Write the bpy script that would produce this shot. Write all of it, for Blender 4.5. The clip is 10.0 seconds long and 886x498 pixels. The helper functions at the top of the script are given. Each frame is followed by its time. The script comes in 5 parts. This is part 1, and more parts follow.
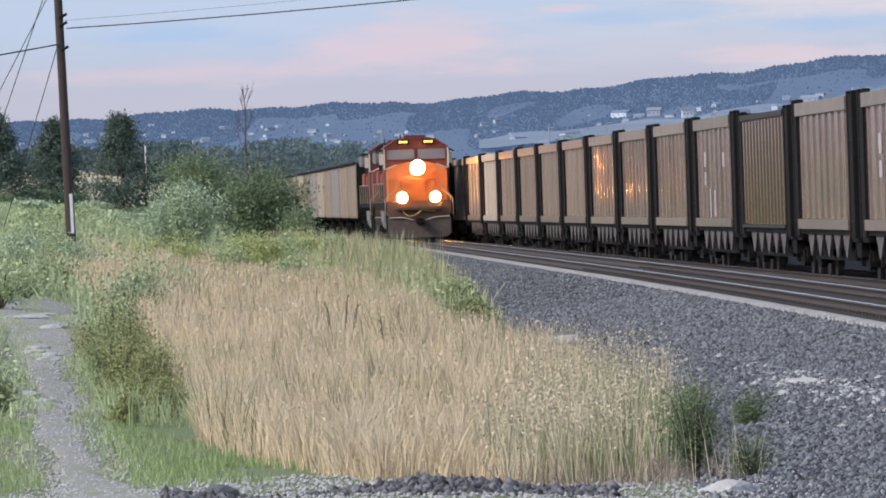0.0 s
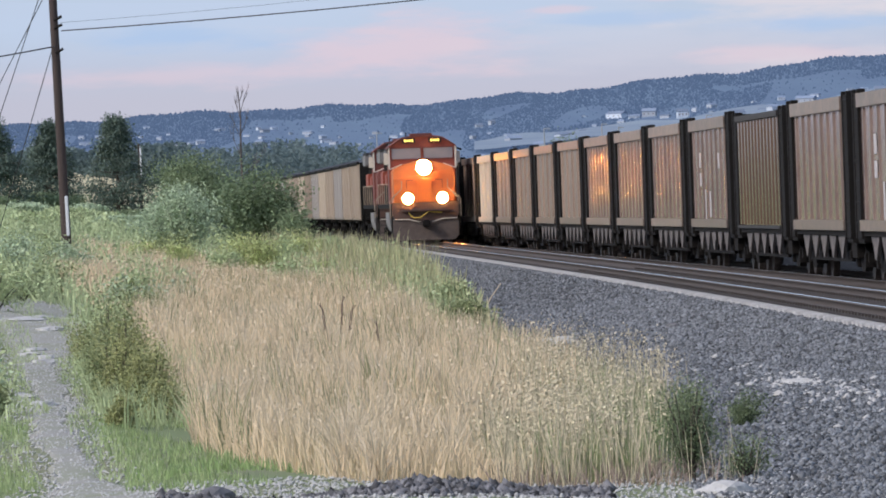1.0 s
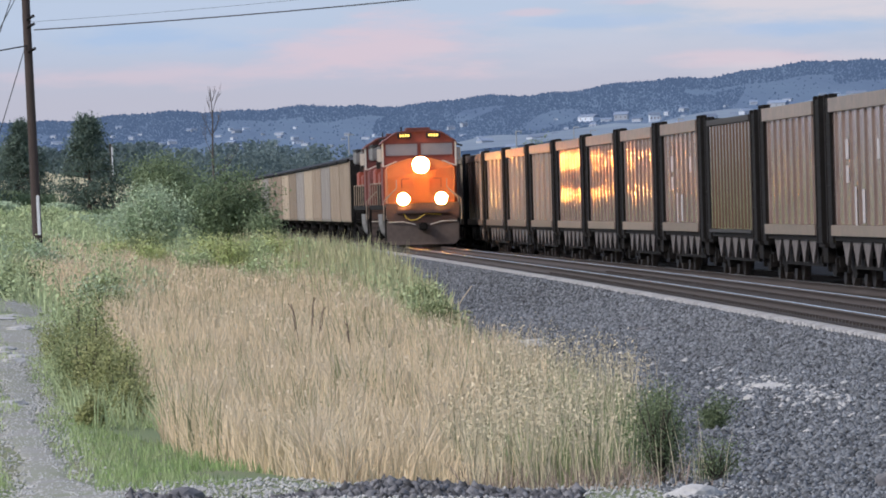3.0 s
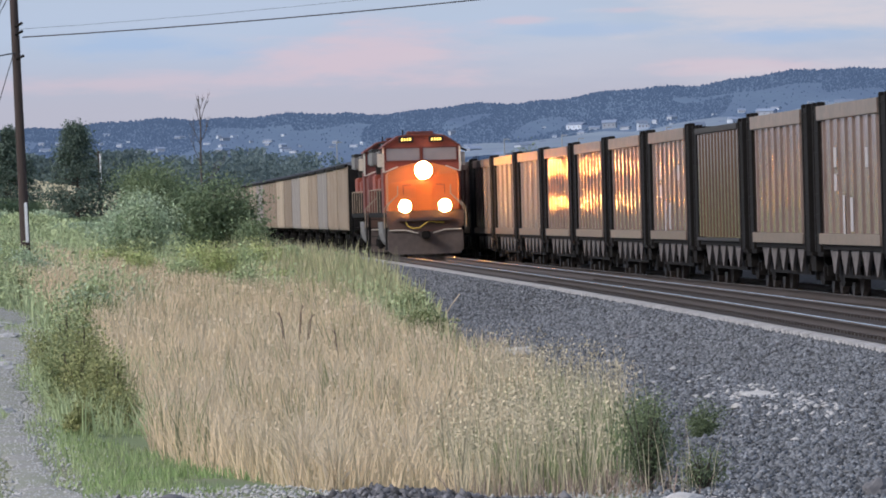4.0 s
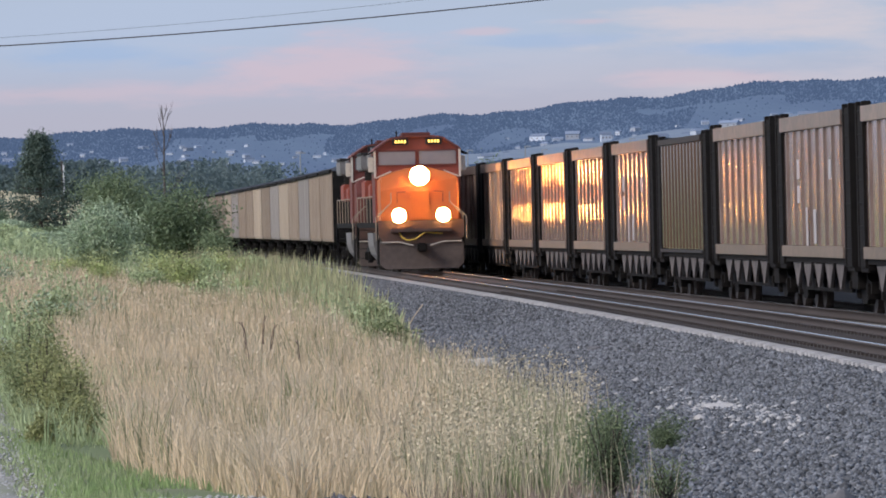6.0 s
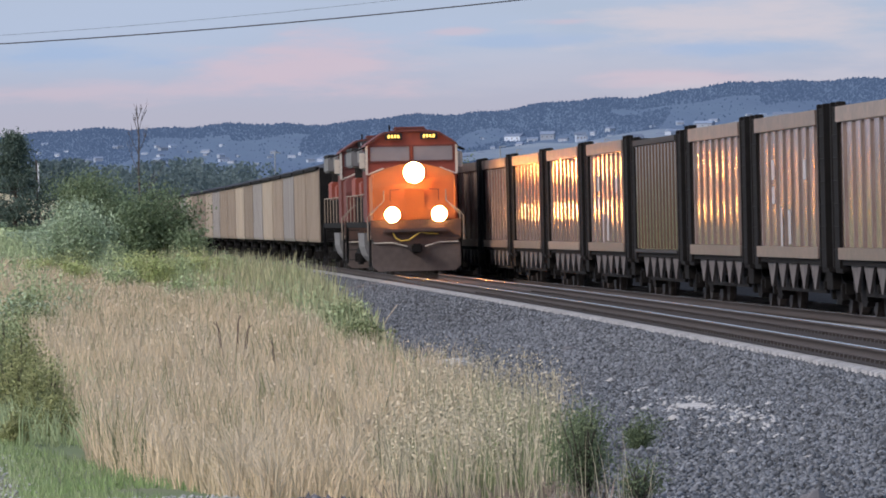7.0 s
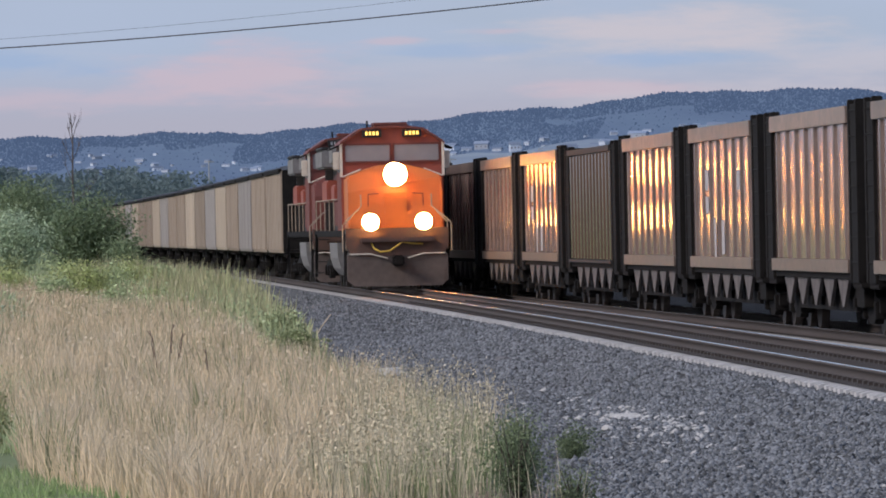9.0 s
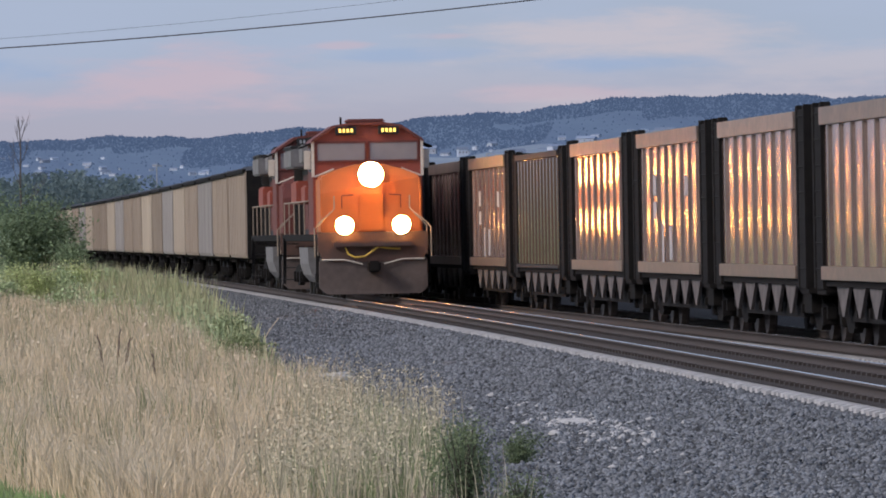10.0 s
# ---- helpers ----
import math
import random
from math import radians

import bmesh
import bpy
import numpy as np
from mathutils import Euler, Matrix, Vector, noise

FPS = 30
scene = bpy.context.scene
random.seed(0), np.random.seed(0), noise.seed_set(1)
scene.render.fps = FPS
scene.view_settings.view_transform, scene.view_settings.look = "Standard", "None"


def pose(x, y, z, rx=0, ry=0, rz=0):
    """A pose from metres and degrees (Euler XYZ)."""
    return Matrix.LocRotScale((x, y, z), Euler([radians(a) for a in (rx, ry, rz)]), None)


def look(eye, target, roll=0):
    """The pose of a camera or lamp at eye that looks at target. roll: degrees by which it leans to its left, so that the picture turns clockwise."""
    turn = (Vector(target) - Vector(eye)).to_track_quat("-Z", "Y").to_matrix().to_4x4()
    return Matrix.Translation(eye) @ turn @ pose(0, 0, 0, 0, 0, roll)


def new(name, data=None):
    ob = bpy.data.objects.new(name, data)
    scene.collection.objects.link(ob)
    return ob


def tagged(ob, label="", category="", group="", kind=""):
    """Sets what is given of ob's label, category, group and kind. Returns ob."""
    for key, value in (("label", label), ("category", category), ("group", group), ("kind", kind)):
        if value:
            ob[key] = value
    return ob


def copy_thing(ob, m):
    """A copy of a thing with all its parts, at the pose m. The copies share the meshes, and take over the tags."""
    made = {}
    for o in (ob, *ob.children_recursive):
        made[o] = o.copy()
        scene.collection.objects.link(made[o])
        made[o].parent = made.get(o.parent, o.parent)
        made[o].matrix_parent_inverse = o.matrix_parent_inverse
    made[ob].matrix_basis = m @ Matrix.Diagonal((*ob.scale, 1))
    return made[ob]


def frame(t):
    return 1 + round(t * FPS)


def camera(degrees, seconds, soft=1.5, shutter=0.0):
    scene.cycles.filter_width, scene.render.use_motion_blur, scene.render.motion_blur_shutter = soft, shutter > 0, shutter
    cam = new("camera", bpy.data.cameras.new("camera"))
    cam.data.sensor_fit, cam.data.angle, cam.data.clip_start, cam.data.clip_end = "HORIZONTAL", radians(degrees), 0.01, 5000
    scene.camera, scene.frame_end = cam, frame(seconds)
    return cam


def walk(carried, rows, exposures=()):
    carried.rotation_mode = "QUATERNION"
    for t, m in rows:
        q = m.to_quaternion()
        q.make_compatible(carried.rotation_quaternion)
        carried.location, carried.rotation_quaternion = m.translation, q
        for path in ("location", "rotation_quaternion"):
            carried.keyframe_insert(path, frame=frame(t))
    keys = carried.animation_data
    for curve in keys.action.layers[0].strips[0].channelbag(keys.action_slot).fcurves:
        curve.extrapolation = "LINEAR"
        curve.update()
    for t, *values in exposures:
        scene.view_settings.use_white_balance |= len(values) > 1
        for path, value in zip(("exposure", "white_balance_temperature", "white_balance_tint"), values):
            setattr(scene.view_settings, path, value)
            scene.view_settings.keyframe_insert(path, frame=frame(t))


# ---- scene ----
# a hand-held long lens stands beside a double track and pans slowly
cam = camera(6.777, 10.0, soft=1.8)
walk(cam, [
    (0.0, pose(0, 0, 2.06, 89.636, 1.900, -2.310)),
    (0.5, pose(0, 0, 2.06, 89.650, 1.939, -2.337)),
    (1.0, pose(0, 0, 2.06, 89.646, 2.040, -2.346)),
    (1.5, pose(0, 0, 2.06, 89.636, 1.996, -2.366)),
    (2.0, pose(0, 0, 2.06, 89.624, 1.908, -2.405)),
    (2.5, pose(0, 0, 2.06, 89.637, 1.730, -2.469)),
    (4.0, pose(0, 0, 2.06, 89.712, 1.556, -2.656)),
    (4.5, pose(0, 0, 2.06, 89.753, 1.562, -2.709)),
    (5.0, pose(0, 0, 2.06, 89.776, 1.524, -2.768)),
    (5.5, pose(0, 0, 2.06, 89.789, 1.462, -2.844)),
    (7.0, pose(0, 0, 2.06, 89.784, 1.309, -3.132)),
    (7.5, pose(0, 0, 2.06, 89.789, 1.285, -3.217)),
    (8.0, pose(0, 0, 2.06, 89.801, 1.189, -3.318)),
    (8.5, pose(0, 0, 2.06, 89.823, 1.238, -3.448)),
    (9.0, pose(0, 0, 2.06, 89.846, 1.172, -3.639)),
    (9.5, pose(0, 0, 2.06, 89.865, 1.081, -3.831)),
    (10.0, pose(0, 0, 2.06, 89.874, 1.017, -4.039)),
], exposures=[(0.0, 0.44, 6330, 14), (2.5, 0.38, 6330, 14), (5.0, 0.23, 6300, 15), (7.0, 0.21, 6280, 16), (8.5, 0.15, 6280, 16), (10.0, 0.03, 6280, 17)])

# ---- world and light ----
SUN_EL, SUN_AZ = 34.0, 245.0          # degrees; azimuth clockwise from +y
world = bpy.data.worlds.new("dusk_sky")
scene.world = world
world.use_nodes = True
wn, wl = world.node_tree.nodes, world.node_tree.links
wn.clear()


def wnode(kind, **values):
    n = wn.new(kind)
    for key, value in values.items():
        n.inputs[key.replace("_", " ")].default_value = value
    return n


sky = wn.new("ShaderNodeTexSky")
sky.sky_type, sky.sun_disc = "NISHITA", False
sky.sun_elevation, sky.sun_rotation = radians(SUN_EL), radians(SUN_AZ)
sky.air_density, sky.dust_density, sky.ozone_density = 1.0, 1.5, 2.0
clear_bg = wnode("ShaderNodeBackground", Strength=0.11)
wl.new(sky.outputs[0], clear_bg.inputs["Color"])
coord = wn.new("ShaderNodeTexCoord")


def cloud_layer(scale, offset, low, high, detail=6.0):
    mapping = wn.new("ShaderNodeMapping")
    mapping.inputs["Scale"].default_value = scale
    mapping.inputs["Location"].default_value = offset
    wl.new(coord.outputs["Generated"], mapping.inputs["Vector"])
    tex = wnode("ShaderNodeTexNoise", Scale=1.0, Detail=detail, Roughness=0.55)
    wl.new(mapping.outputs[0], tex.inputs["Vector"])
    ramp = wn.new("ShaderNodeMapRange")
    ramp.interpolation_type = "SMOOTHSTEP"
    ramp.inputs["From Min"].default_value, ramp.inputs["From Max"].default_value = low, high
    wl.new(tex.outputs["Fac"], ramp.inputs["Value"])
    return ramp.outputs[0]


split = wn.new("ShaderNodeSeparateXYZ")
wl.new(coord.outputs["Generated"], split.inputs[0])


def band(a, b, c, d):
    up = wn.new("ShaderNodeMapRange")
    up.interpolation_type = "SMOOTHSTEP"
    up.inputs["From Min"].default_value, up.inputs["From Max"].default_value = a, b
    wl.new(split.outputs["Z"], up.inputs["Value"])
    down = wn.new("ShaderNodeMapRange")
    down.interpolation_type = "SMOOTHSTEP"
    down.inputs["From Min"].default_value, down.inputs["From Max"].default_value = c, d
    down.inputs["To Min"].default_value, down.inputs["To Max"].default_value = 1.0, 0.0
    wl.new(split.outputs["Z"], down.inputs["Value"])
    mul = wn.new("ShaderNodeMath")
    mul.operation = "MULTIPLY"
    wl.new(up.outputs[0], mul.inputs[0])
    wl.new(down.outputs[0], mul.inputs[1])
    return mul.outputs[0]


def times(a, b):
    mul = wn.new("ShaderNodeMath")
    mul.operation = "MULTIPLY"
    for k, v in enumerate((a, b)):
        if isinstance(v, float):
            mul.inputs[k].default_value = v
        else:
            wl.new(v, mul.inputs[k])
    return mul.outputs[0]


def over(base, colour, strength, mask):
    bg = wnode("ShaderNodeBackground", Strength=strength)
    bg.inputs["Color"].default_value = (*colour, 1)
    mix = wn.new("ShaderNodeMixShader")
    wl.new(mask, mix.inputs[0])
    wl.new(base, mix.inputs[1])
    wl.new(bg.outputs[0], mix.inputs[2])
    return mix.outputs[0]


def ragged(az, el, half_az, half_el, seed):
    """Soft cloud patch round a direction (radians), its outline torn by noise."""
    mapping = wn.new("ShaderNodeMapping")
    mapping.inputs["Location"].default_value = (-az / half_az, 0, -el / half_el)
    mapping.inputs["Scale"].default_value = (1 / half_az, 0, 1 / half_el)
    wl.new(coord.outputs["Generated"], mapping.inputs["Vector"])
    dist = wn.new("ShaderNodeVectorMath")
    dist.operation = "LENGTH"
    wl.new(mapping.outputs[0], dist.inputs[0])
    torn = wn.new("ShaderNodeMapping")
    torn.inputs["Scale"].default_value = (70, 70, 380)
    torn.inputs["Location"].default_value = (seed, seed * 0.7, 0)
    wl.new(coord.outputs["Generated"], torn.inputs["Vector"])
    tex = wnode("ShaderNodeTexNoise", Scale=1.0, Detail=5.0, Roughness=0.6)
    wl.new(torn.outputs[0], tex.inputs["Vector"])
    edge = wn.new("ShaderNodeMath")
    edge.operation = "MULTIPLY_ADD"
    wl.new(tex.outputs["Fac"], edge.inputs[0])
    edge.inputs[1].default_value = -1.9
    wl.new(dist.outputs["Value"], edge.inputs[2])
    ramp = wn.new("ShaderNodeMapRange")
    ramp.interpolation_type = "SMOOTHSTEP"
    ramp.inputs["From Min"].default_value, ramp.inputs["From Max"].default_value = 0.15, -0.75
    wl.new(edge.outputs[0], ramp.inputs["Value"])
    return ramp.outputs[0]


BLUE, LILAC, PINK, PALE = (0.37, 0.50, 0.68), (0.575, 0.58, 0.665), (0.66, 0.535, 0.575), (0.63, 0.60, 0.625)
veil = cloud_layer((14, 14, 60), (3.1, 0, 0.2), 0.30, 0.62)
skin = over(clear_bg.outputs[0], (0.50, 0.56, 0.68), 0.95, times(veil, 0.6))
skin = over(skin, (0.45, 0.55, 0.69), 0.86, times(band(0.0, 0.018, 0.05, 0.16), 0.8))
skin = over(skin, LILAC, 0.70, times(band(-0.03, 0.002, 0.014, 0.025), 0.95))
for az, el, wa, we, colour, amount in (
        (0.037, 0.0212, 0.022, 0.0048, PINK, 0.75), (0.004, 0.0182, 0.024, 0.0022, PINK, 0.5), (0.088, 0.0182, 0.014, 0.0016, PINK, 0.7),
        (0.070, 0.0200, 0.030, 0.0040, PALE, 0.25), (0.105, 0.0165, 0.030, 0.0035, PALE, 0.5),
        (0.093, 0.0258, 0.026, 0.0040, PALE, 0.9), (0.125, 0.022, 0.025, 0.004, PALE, 0.6), (-0.06, 0.022, 0.03, 0.004, PINK, 0.5),
        (0.005, 0.0232, 0.016, 0.0024, BLUE, 0.8), (0.094, 0.0222, 0.014, 0.0015, BLUE, 0.75), (0.066, 0.0238, 0.012, 0.0012, BLUE, 0.6),
        (0.057, 0.0252, 0.005, 0.0007, PINK, 0.55), (0.072, 0.0263, 0.005, 0.0006, PINK, 0.5), (0.16, 0.02, 0.03, 0.004, PINK, 0.5)):
    skin = over(skin, colour, 0.86, times(ragged(az, el, wa, we, 90 * az + 400 * el), amount))
wout = wn.new("ShaderNodeOutputWorld")
wl.new(skin, wout.inputs["Surface"])

sun = new("sun", bpy.data.lights.new("sun", "SUN"))
sun.data.energy, sun.data.angle, sun.data.color = 2.0, radians(24), (1.0, 0.92, 0.84)
az, el = radians(SUN_AZ), radians(SUN_EL)
toward = Vector((math.sin(az) * math.cos(el), math.cos(az) * math.cos(el), math.sin(el)))
sun.matrix_world = look(toward * 100, (0, 0, 0))


# ---- materials ----
def material(name, base, rough=0.7, metal=0.0, second=None, grain=8.0, spread=0.5, third=None, patch=1.0, bump=0.0, bump_scale=60.0, island=0.0, per_object=0.0, stretch=(1, 1, 1), emit=0.0, emit_colour=None, sheen=0.5, leafy=0.0):
    """Two scales of noise blend base, second and third; fine bump; optional change of value by island or by object."""
    m = bpy.data.materials.new(name)
    m.use_nodes = True
    nodes, links = m.node_tree.nodes, m.node_tree.links
    bsdf = nodes["Principled BSDF"]
    bsdf.inputs["Roughness"].default_value = rough
    bsdf.inputs["Metallic"].default_value = metal
    bsdf.inputs["Specular IOR Level"].default_value = sheen
    tc = nodes.new("ShaderNodeTexCoord")
    mp = nodes.new("ShaderNodeMapping")
    mp.inputs["Scale"].default_value = stretch
    links.new(tc.outputs["Object"], mp.inputs["Vector"])

    def fac(scale, detail):
        t = nodes.new("ShaderNodeTexNoise")
        t.inputs["Scale"].default_value, t.inputs["Detail"].default_value = scale, detail
        links.new(mp.outputs[0], t.inputs["Vector"])
        r = nodes.new("ShaderNodeMapRange")
        r.inputs["From Min"].default_value, r.inputs["From Max"].default_value = 0.5 - spread * 0.5, 0.5 + spread * 0.5
        links.new(t.outputs["Fac"], r.inputs["Value"])
        return r.outputs[0]

    def mixc(f, a, b):
        x = nodes.new("ShaderNodeMixRGB")
        links.new(f, x.inputs[0])
        for k, v in ((1, a), (2, b)):
            if isinstance(v, tuple):
                x.inputs[k].default_value = (*v, 1)
            else:
                links.new(v, x.inputs[k])
        return x.outputs[0]

    second = second or tuple(c * 0.75 for c in base)
    colour = mixc(fac(grain, 5.0), base, second)
    if third:
        colour = mixc(fac(patch, 3.0), colour, third)
    if island or per_object:
        src = nodes.new("ShaderNodeNewGeometry").outputs["Random Per Island"] if island else nodes.new("ShaderNodeObjectInfo").outputs["Random"]
        amount = island or per_object
        r = nodes.new("ShaderNodeMapRange")
        r.inputs["To Min"].default_value, r.inputs["To Max"].default_value = 1 - amount, 1 + amount
        links.new(src, r.inputs["Value"])
        hsv = nodes.new("ShaderNodeHueSaturation")
        links.new(r.outputs[0], hsv.inputs["Value"])
        links.new(colour, hsv.inputs["Color"])
        colour = hsv.outputs[0]
    links.new(colour, bsdf.inputs["Base Color"])
    if bump:
        t = nodes.new("ShaderNodeTexNoise")
        t.inputs["Scale"].default_value, t.inputs["Detail"].default_value = bump_scale, 4.0
        links.new(mp.outputs[0], t.inputs["Vector"])
        b = nodes.new("ShaderNodeBump")
        b.inputs["Strength"].default_value, b.inputs["Distance"].default_value = bump, 0.02
        links.new(t.outputs["Fac"], b.inputs["Height"])
        links.new(b.outputs[0], bsdf.inputs["Normal"])
    if leafy:
        glow_through = nodes.new("ShaderNodeBsdfTranslucent")
        links.new(colour, glow_through.inputs["Color"])
        both = nodes.new("ShaderNodeMixShader")
        both.inputs[0].default_value = leafy
        links.new(bsdf.outputs[0], both.inputs[1])
        links.new(glow_through.outputs[0], both.inputs[2])
        links.new(both.outputs[0], nodes["Material Output"].inputs["Surface"])
    if emit:
        bsdf.inputs["Emission Color"].default_value = (*(emit_colour or base), 1)
        bsdf.inputs["Emission Strength"].default_value = emit
    return m


M_ground = material("dry_soil", (0.26, 0.24, 0.16), 0.95, second=(0.18, 0.20, 0.10), grain=1.2, third=(0.16, 0.22, 0.09), patch=0.12, bump=0.6, bump_scale=9)
M_path = material("gravel_path", (0.40, 0.385, 0.37), 0.95, second=(0.29, 0.28, 0.265), grain=7, third=(0.27, 0.29, 0.20), patch=0.8, spread=0.4, bump=0.8, bump_scale=25)
M_ballast = material("ballast_bed", (0.122, 0.129, 0.136), 0.9, sheen=0.2, second=(0.055, 0.057, 0.061), grain=9, spread=0.3, bump=1.0, bump_scale=14)
M_stone = material("ballast_stone", (0.190, 0.203, 0.215), 0.8, second=(0.105, 0.114, 0.122), grain=6, island=0.75)
M_pale_rock = material("pale_rock", (0.58, 0.58, 0.565), 0.9, second=(0.40, 0.40, 0.39), grain=12, bump=0.4)
M_olive = material("olive_weed_leaf", (0.33, 0.36, 0.15), 0.85, second=(0.20, 0.24, 0.10), grain=3, third=(0.42, 0.42, 0.20), patch=1.2, island=0.35, leafy=0.18)
M_rubble = material("dark_rubble", (0.17, 0.17, 0.175), 0.9, second=(0.08, 0.08, 0.085), grain=9, island=0.85)
M_tie = material("concrete_tie", (0.50, 0.50, 0.49), 0.9, second=(0.42, 0.41, 0.40), grain=10, per_object=0.12)
M_rail = material("rail_steel", (0.075, 0.060, 0.053), 0.8, 0.1, second=(0.05, 0.041, 0.037), grain=20)
M_railhead = material("polished_rail_head", (0.92, 0.90, 0.88), 0.25, 1.0, second=(0.5, 0.48, 0.47), grain=30)
M_straw = material("dry_grass", (0.85, 0.67, 0.455), 0.85, second=(0.73, 0.57, 0.375), grain=0.9, third=(0.68, 0.56, 0.37), patch=0.3, island=0.26, leafy=0.12)
M_straw_pale = material("pale_seed_heads", (0.78, 0.67, 0.50), 0.9, second=(0.64, 0.53, 0.38), grain=2, island=0.3, leafy=0.12)
M_weedhead = material("tan_weed_heads", (0.72, 0.63, 0.45), 0.9, second=(0.52, 0.45, 0.30), grain=2, island=0.4, leafy=0.12)
M_weed = material("green_weed", (0.49, 0.56, 0.32), 0.8, second=(0.39, 0.48, 0.25), grain=0.7, island=0.35, leafy=0.18)
M_weed_dark = material("dark_weed", (0.30, 0.34, 0.17), 0.8, second=(0.22, 0.27, 0.12), grain=0.9, island=0.35, leafy=0.18)
M_spike = material("yellow_green_weed", (0.49, 0.50, 0.26), 0.85, second=(0.36, 0.42, 0.19), grain=0.5, third=(0.54, 0.48, 0.31), patch=0.2, island=0.38, leafy=0.18)
M_goldenrod = material("goldenrod_leaf", (0.46, 0.55, 0.23), 0.85, second=(0.36, 0.47, 0.19), grain=1.2, third=(0.50, 0.50, 0.24), patch=0.8, island=0.3, leafy=0.18)
M_dusky = material("dusky_stems", (0.34, 0.30, 0.18), 0.9, second=(0.26, 0.20, 0.15), grain=0.5, third=(0.27, 0.31, 0.14), patch=0.25, spread=0.8, island=0.3, leafy=0.18)
M_lawn = material("fresh_grass", (0.31, 0.45, 0.14), 0.8, second=(0.23, 0.36, 0.15), grain=0.9, third=(0.36, 0.42, 0.22), patch=0.6, island=0.3, leafy=0.18)
M_sage = material("grey_green_leaf", (0.47, 0.56, 0.39), 0.85, second=(0.37, 0.47, 0.30), grain=2, island=0.35, leafy=0.18)
M_willow = material("willow_leaf", (0.24, 0.31, 0.17), 0.85, second=(0.18, 0.24, 0.13), grain=1.5, island=0.35, leafy=0.18)
M_leaf = material("bush_leaf", (0.22, 0.29, 0.16), 0.8, second=(0.16, 0.22, 0.12), grain=2, island=0.4, leafy=0.18)
M_needle = material("pine_needle", (0.13, 0.18, 0.14), 0.85, second=(0.095, 0.14, 0.11), grain=2, island=0.3, leafy=0.12)
# paler, bluer leaf colour carries the haze over the far trees
M_belt = material("hazy_far_wood", (0.19, 0.25, 0.245), 0.9, second=(0.15, 0.21, 0.21), grain=0.2, island=0.12, leafy=0.35)
M_bark = material("bark", (0.10, 0.08, 0.065), 0.95, second=(0.06, 0.05, 0.042), grain=9, bump=0.5)
M_stalk = material("dried_stalk_brown", (0.21, 0.15, 0.115), 0.95, second=(0.14, 0.10, 0.08), grain=20)
M_deadwood = material("dead_wood", (0.13, 0.11, 0.10), 0.95, second=(0.08, 0.07, 0.065), grain=9)
M_pole = material("pole_timber", (0.075, 0.055, 0.05), 0.9, second=(0.05, 0.038, 0.035), grain=5, stretch=(6, 6, 0.4), bump=0.4)
M_white = material("white_plastic", (0.78, 0.80, 0.82), 0.5, second=(0.70, 0.72, 0.74), grain=6)
M_wire = material("cable", (0.05, 0.05, 0.055), 0.6)
M_orange = material("orange_paint", (0.76, 0.23, 0.035), 0.42, second=(0.62, 0.17, 0.035), grain=2.5, third=(0.42, 0.11, 0.035), patch=0.7, spread=0.9)
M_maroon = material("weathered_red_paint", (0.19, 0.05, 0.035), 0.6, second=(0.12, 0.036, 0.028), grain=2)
M_grime = material("grimy_brown_steel", (0.16, 0.075, 0.05), 0.65, second=(0.10, 0.055, 0.04), grain=4, third=(0.07, 0.05, 0.04), patch=1.5)
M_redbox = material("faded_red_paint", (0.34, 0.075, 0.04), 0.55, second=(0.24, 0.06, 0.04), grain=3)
M_tank = material("dusty_pale_steel", (0.26, 0.255, 0.25), 0.7, 0.1, second=(0.14, 0.137, 0.134), grain=3)
M_black = material("grimy_black", (0.010, 0.009, 0.009), 0.8, second=(0.018, 0.016, 0.014), grain=4, sheen=0.15)
M_soot = material("dark_green_paint", (0.028, 0.024, 0.023), 0.6, second=(0.025, 0.022, 0.02), grain=2)
M_plow = material("worn_plow_steel", (0.13, 0.10, 0.085), 0.7, 0.2, second=(0.09, 0.07, 0.06), grain=5)
M_grey = material("grey_metal", (0.40, 0.41, 0.42), 0.55, 0.3, second=(0.30, 0.31, 0.32), grain=5)
M_cream = material("cream_paint", (0.72, 0.66, 0.55), 0.55, second=(0.6, 0.54, 0.45), grain=6)
# base is lightened to grey to hold glare on the glass
M_glass = material("glare_grey_glass", (0.26, 0.25, 0.25), 0.08, second=(0.22, 0.21, 0.22), grain=2, sheen=0.9)
M_lamp = material("headlight_glass", (1, 0.9, 0.7), 0.3, emit=270, emit_colour=(1.0, 0.28, 0.045))
M_ditch = material("ditch_light_glass", (1, 0.9, 0.7), 0.3, emit=200, emit_colour=(1.0, 0.28, 0.045))
M_board = material("number_board_face", (0.02, 0.02, 0.02), 0.5)
# added glow lights the nose in place of lens bloom round the lamps
M_spill = material("added_spill_glow", (1, 0.9, 0.7), 0.3, emit=112, emit_colour=(1.0, 0.48, 0.13))
M_digit = material("number_board_glow", (1, 0.8, 0.2), 0.5, emit=2.2, emit_colour=(1.0, 0.62, 0.10))
M_pipe = material("scuffed_rail_paint", (0.38, 0.30, 0.22), 0.6)
M_chute = material("dull_chute_steel", (0.19, 0.165, 0.155), 0.65, 0.2, second=(0.08, 0.072, 0.068), grain=3)
M_panel = material("faded_white_stencil", (0.52, 0.50, 0.50), 0.6, second=(0.34, 0.32, 0.32), grain=9)
M_chord = material("scuffed_tan_paint", (0.42, 0.30, 0.24), 0.36, 0.45, second=(0.27, 0.21, 0.165), grain=1.5, third=(0.22, 0.175, 0.145), patch=6.0, per_object=0.18, stretch=(1, 0.6, 1))
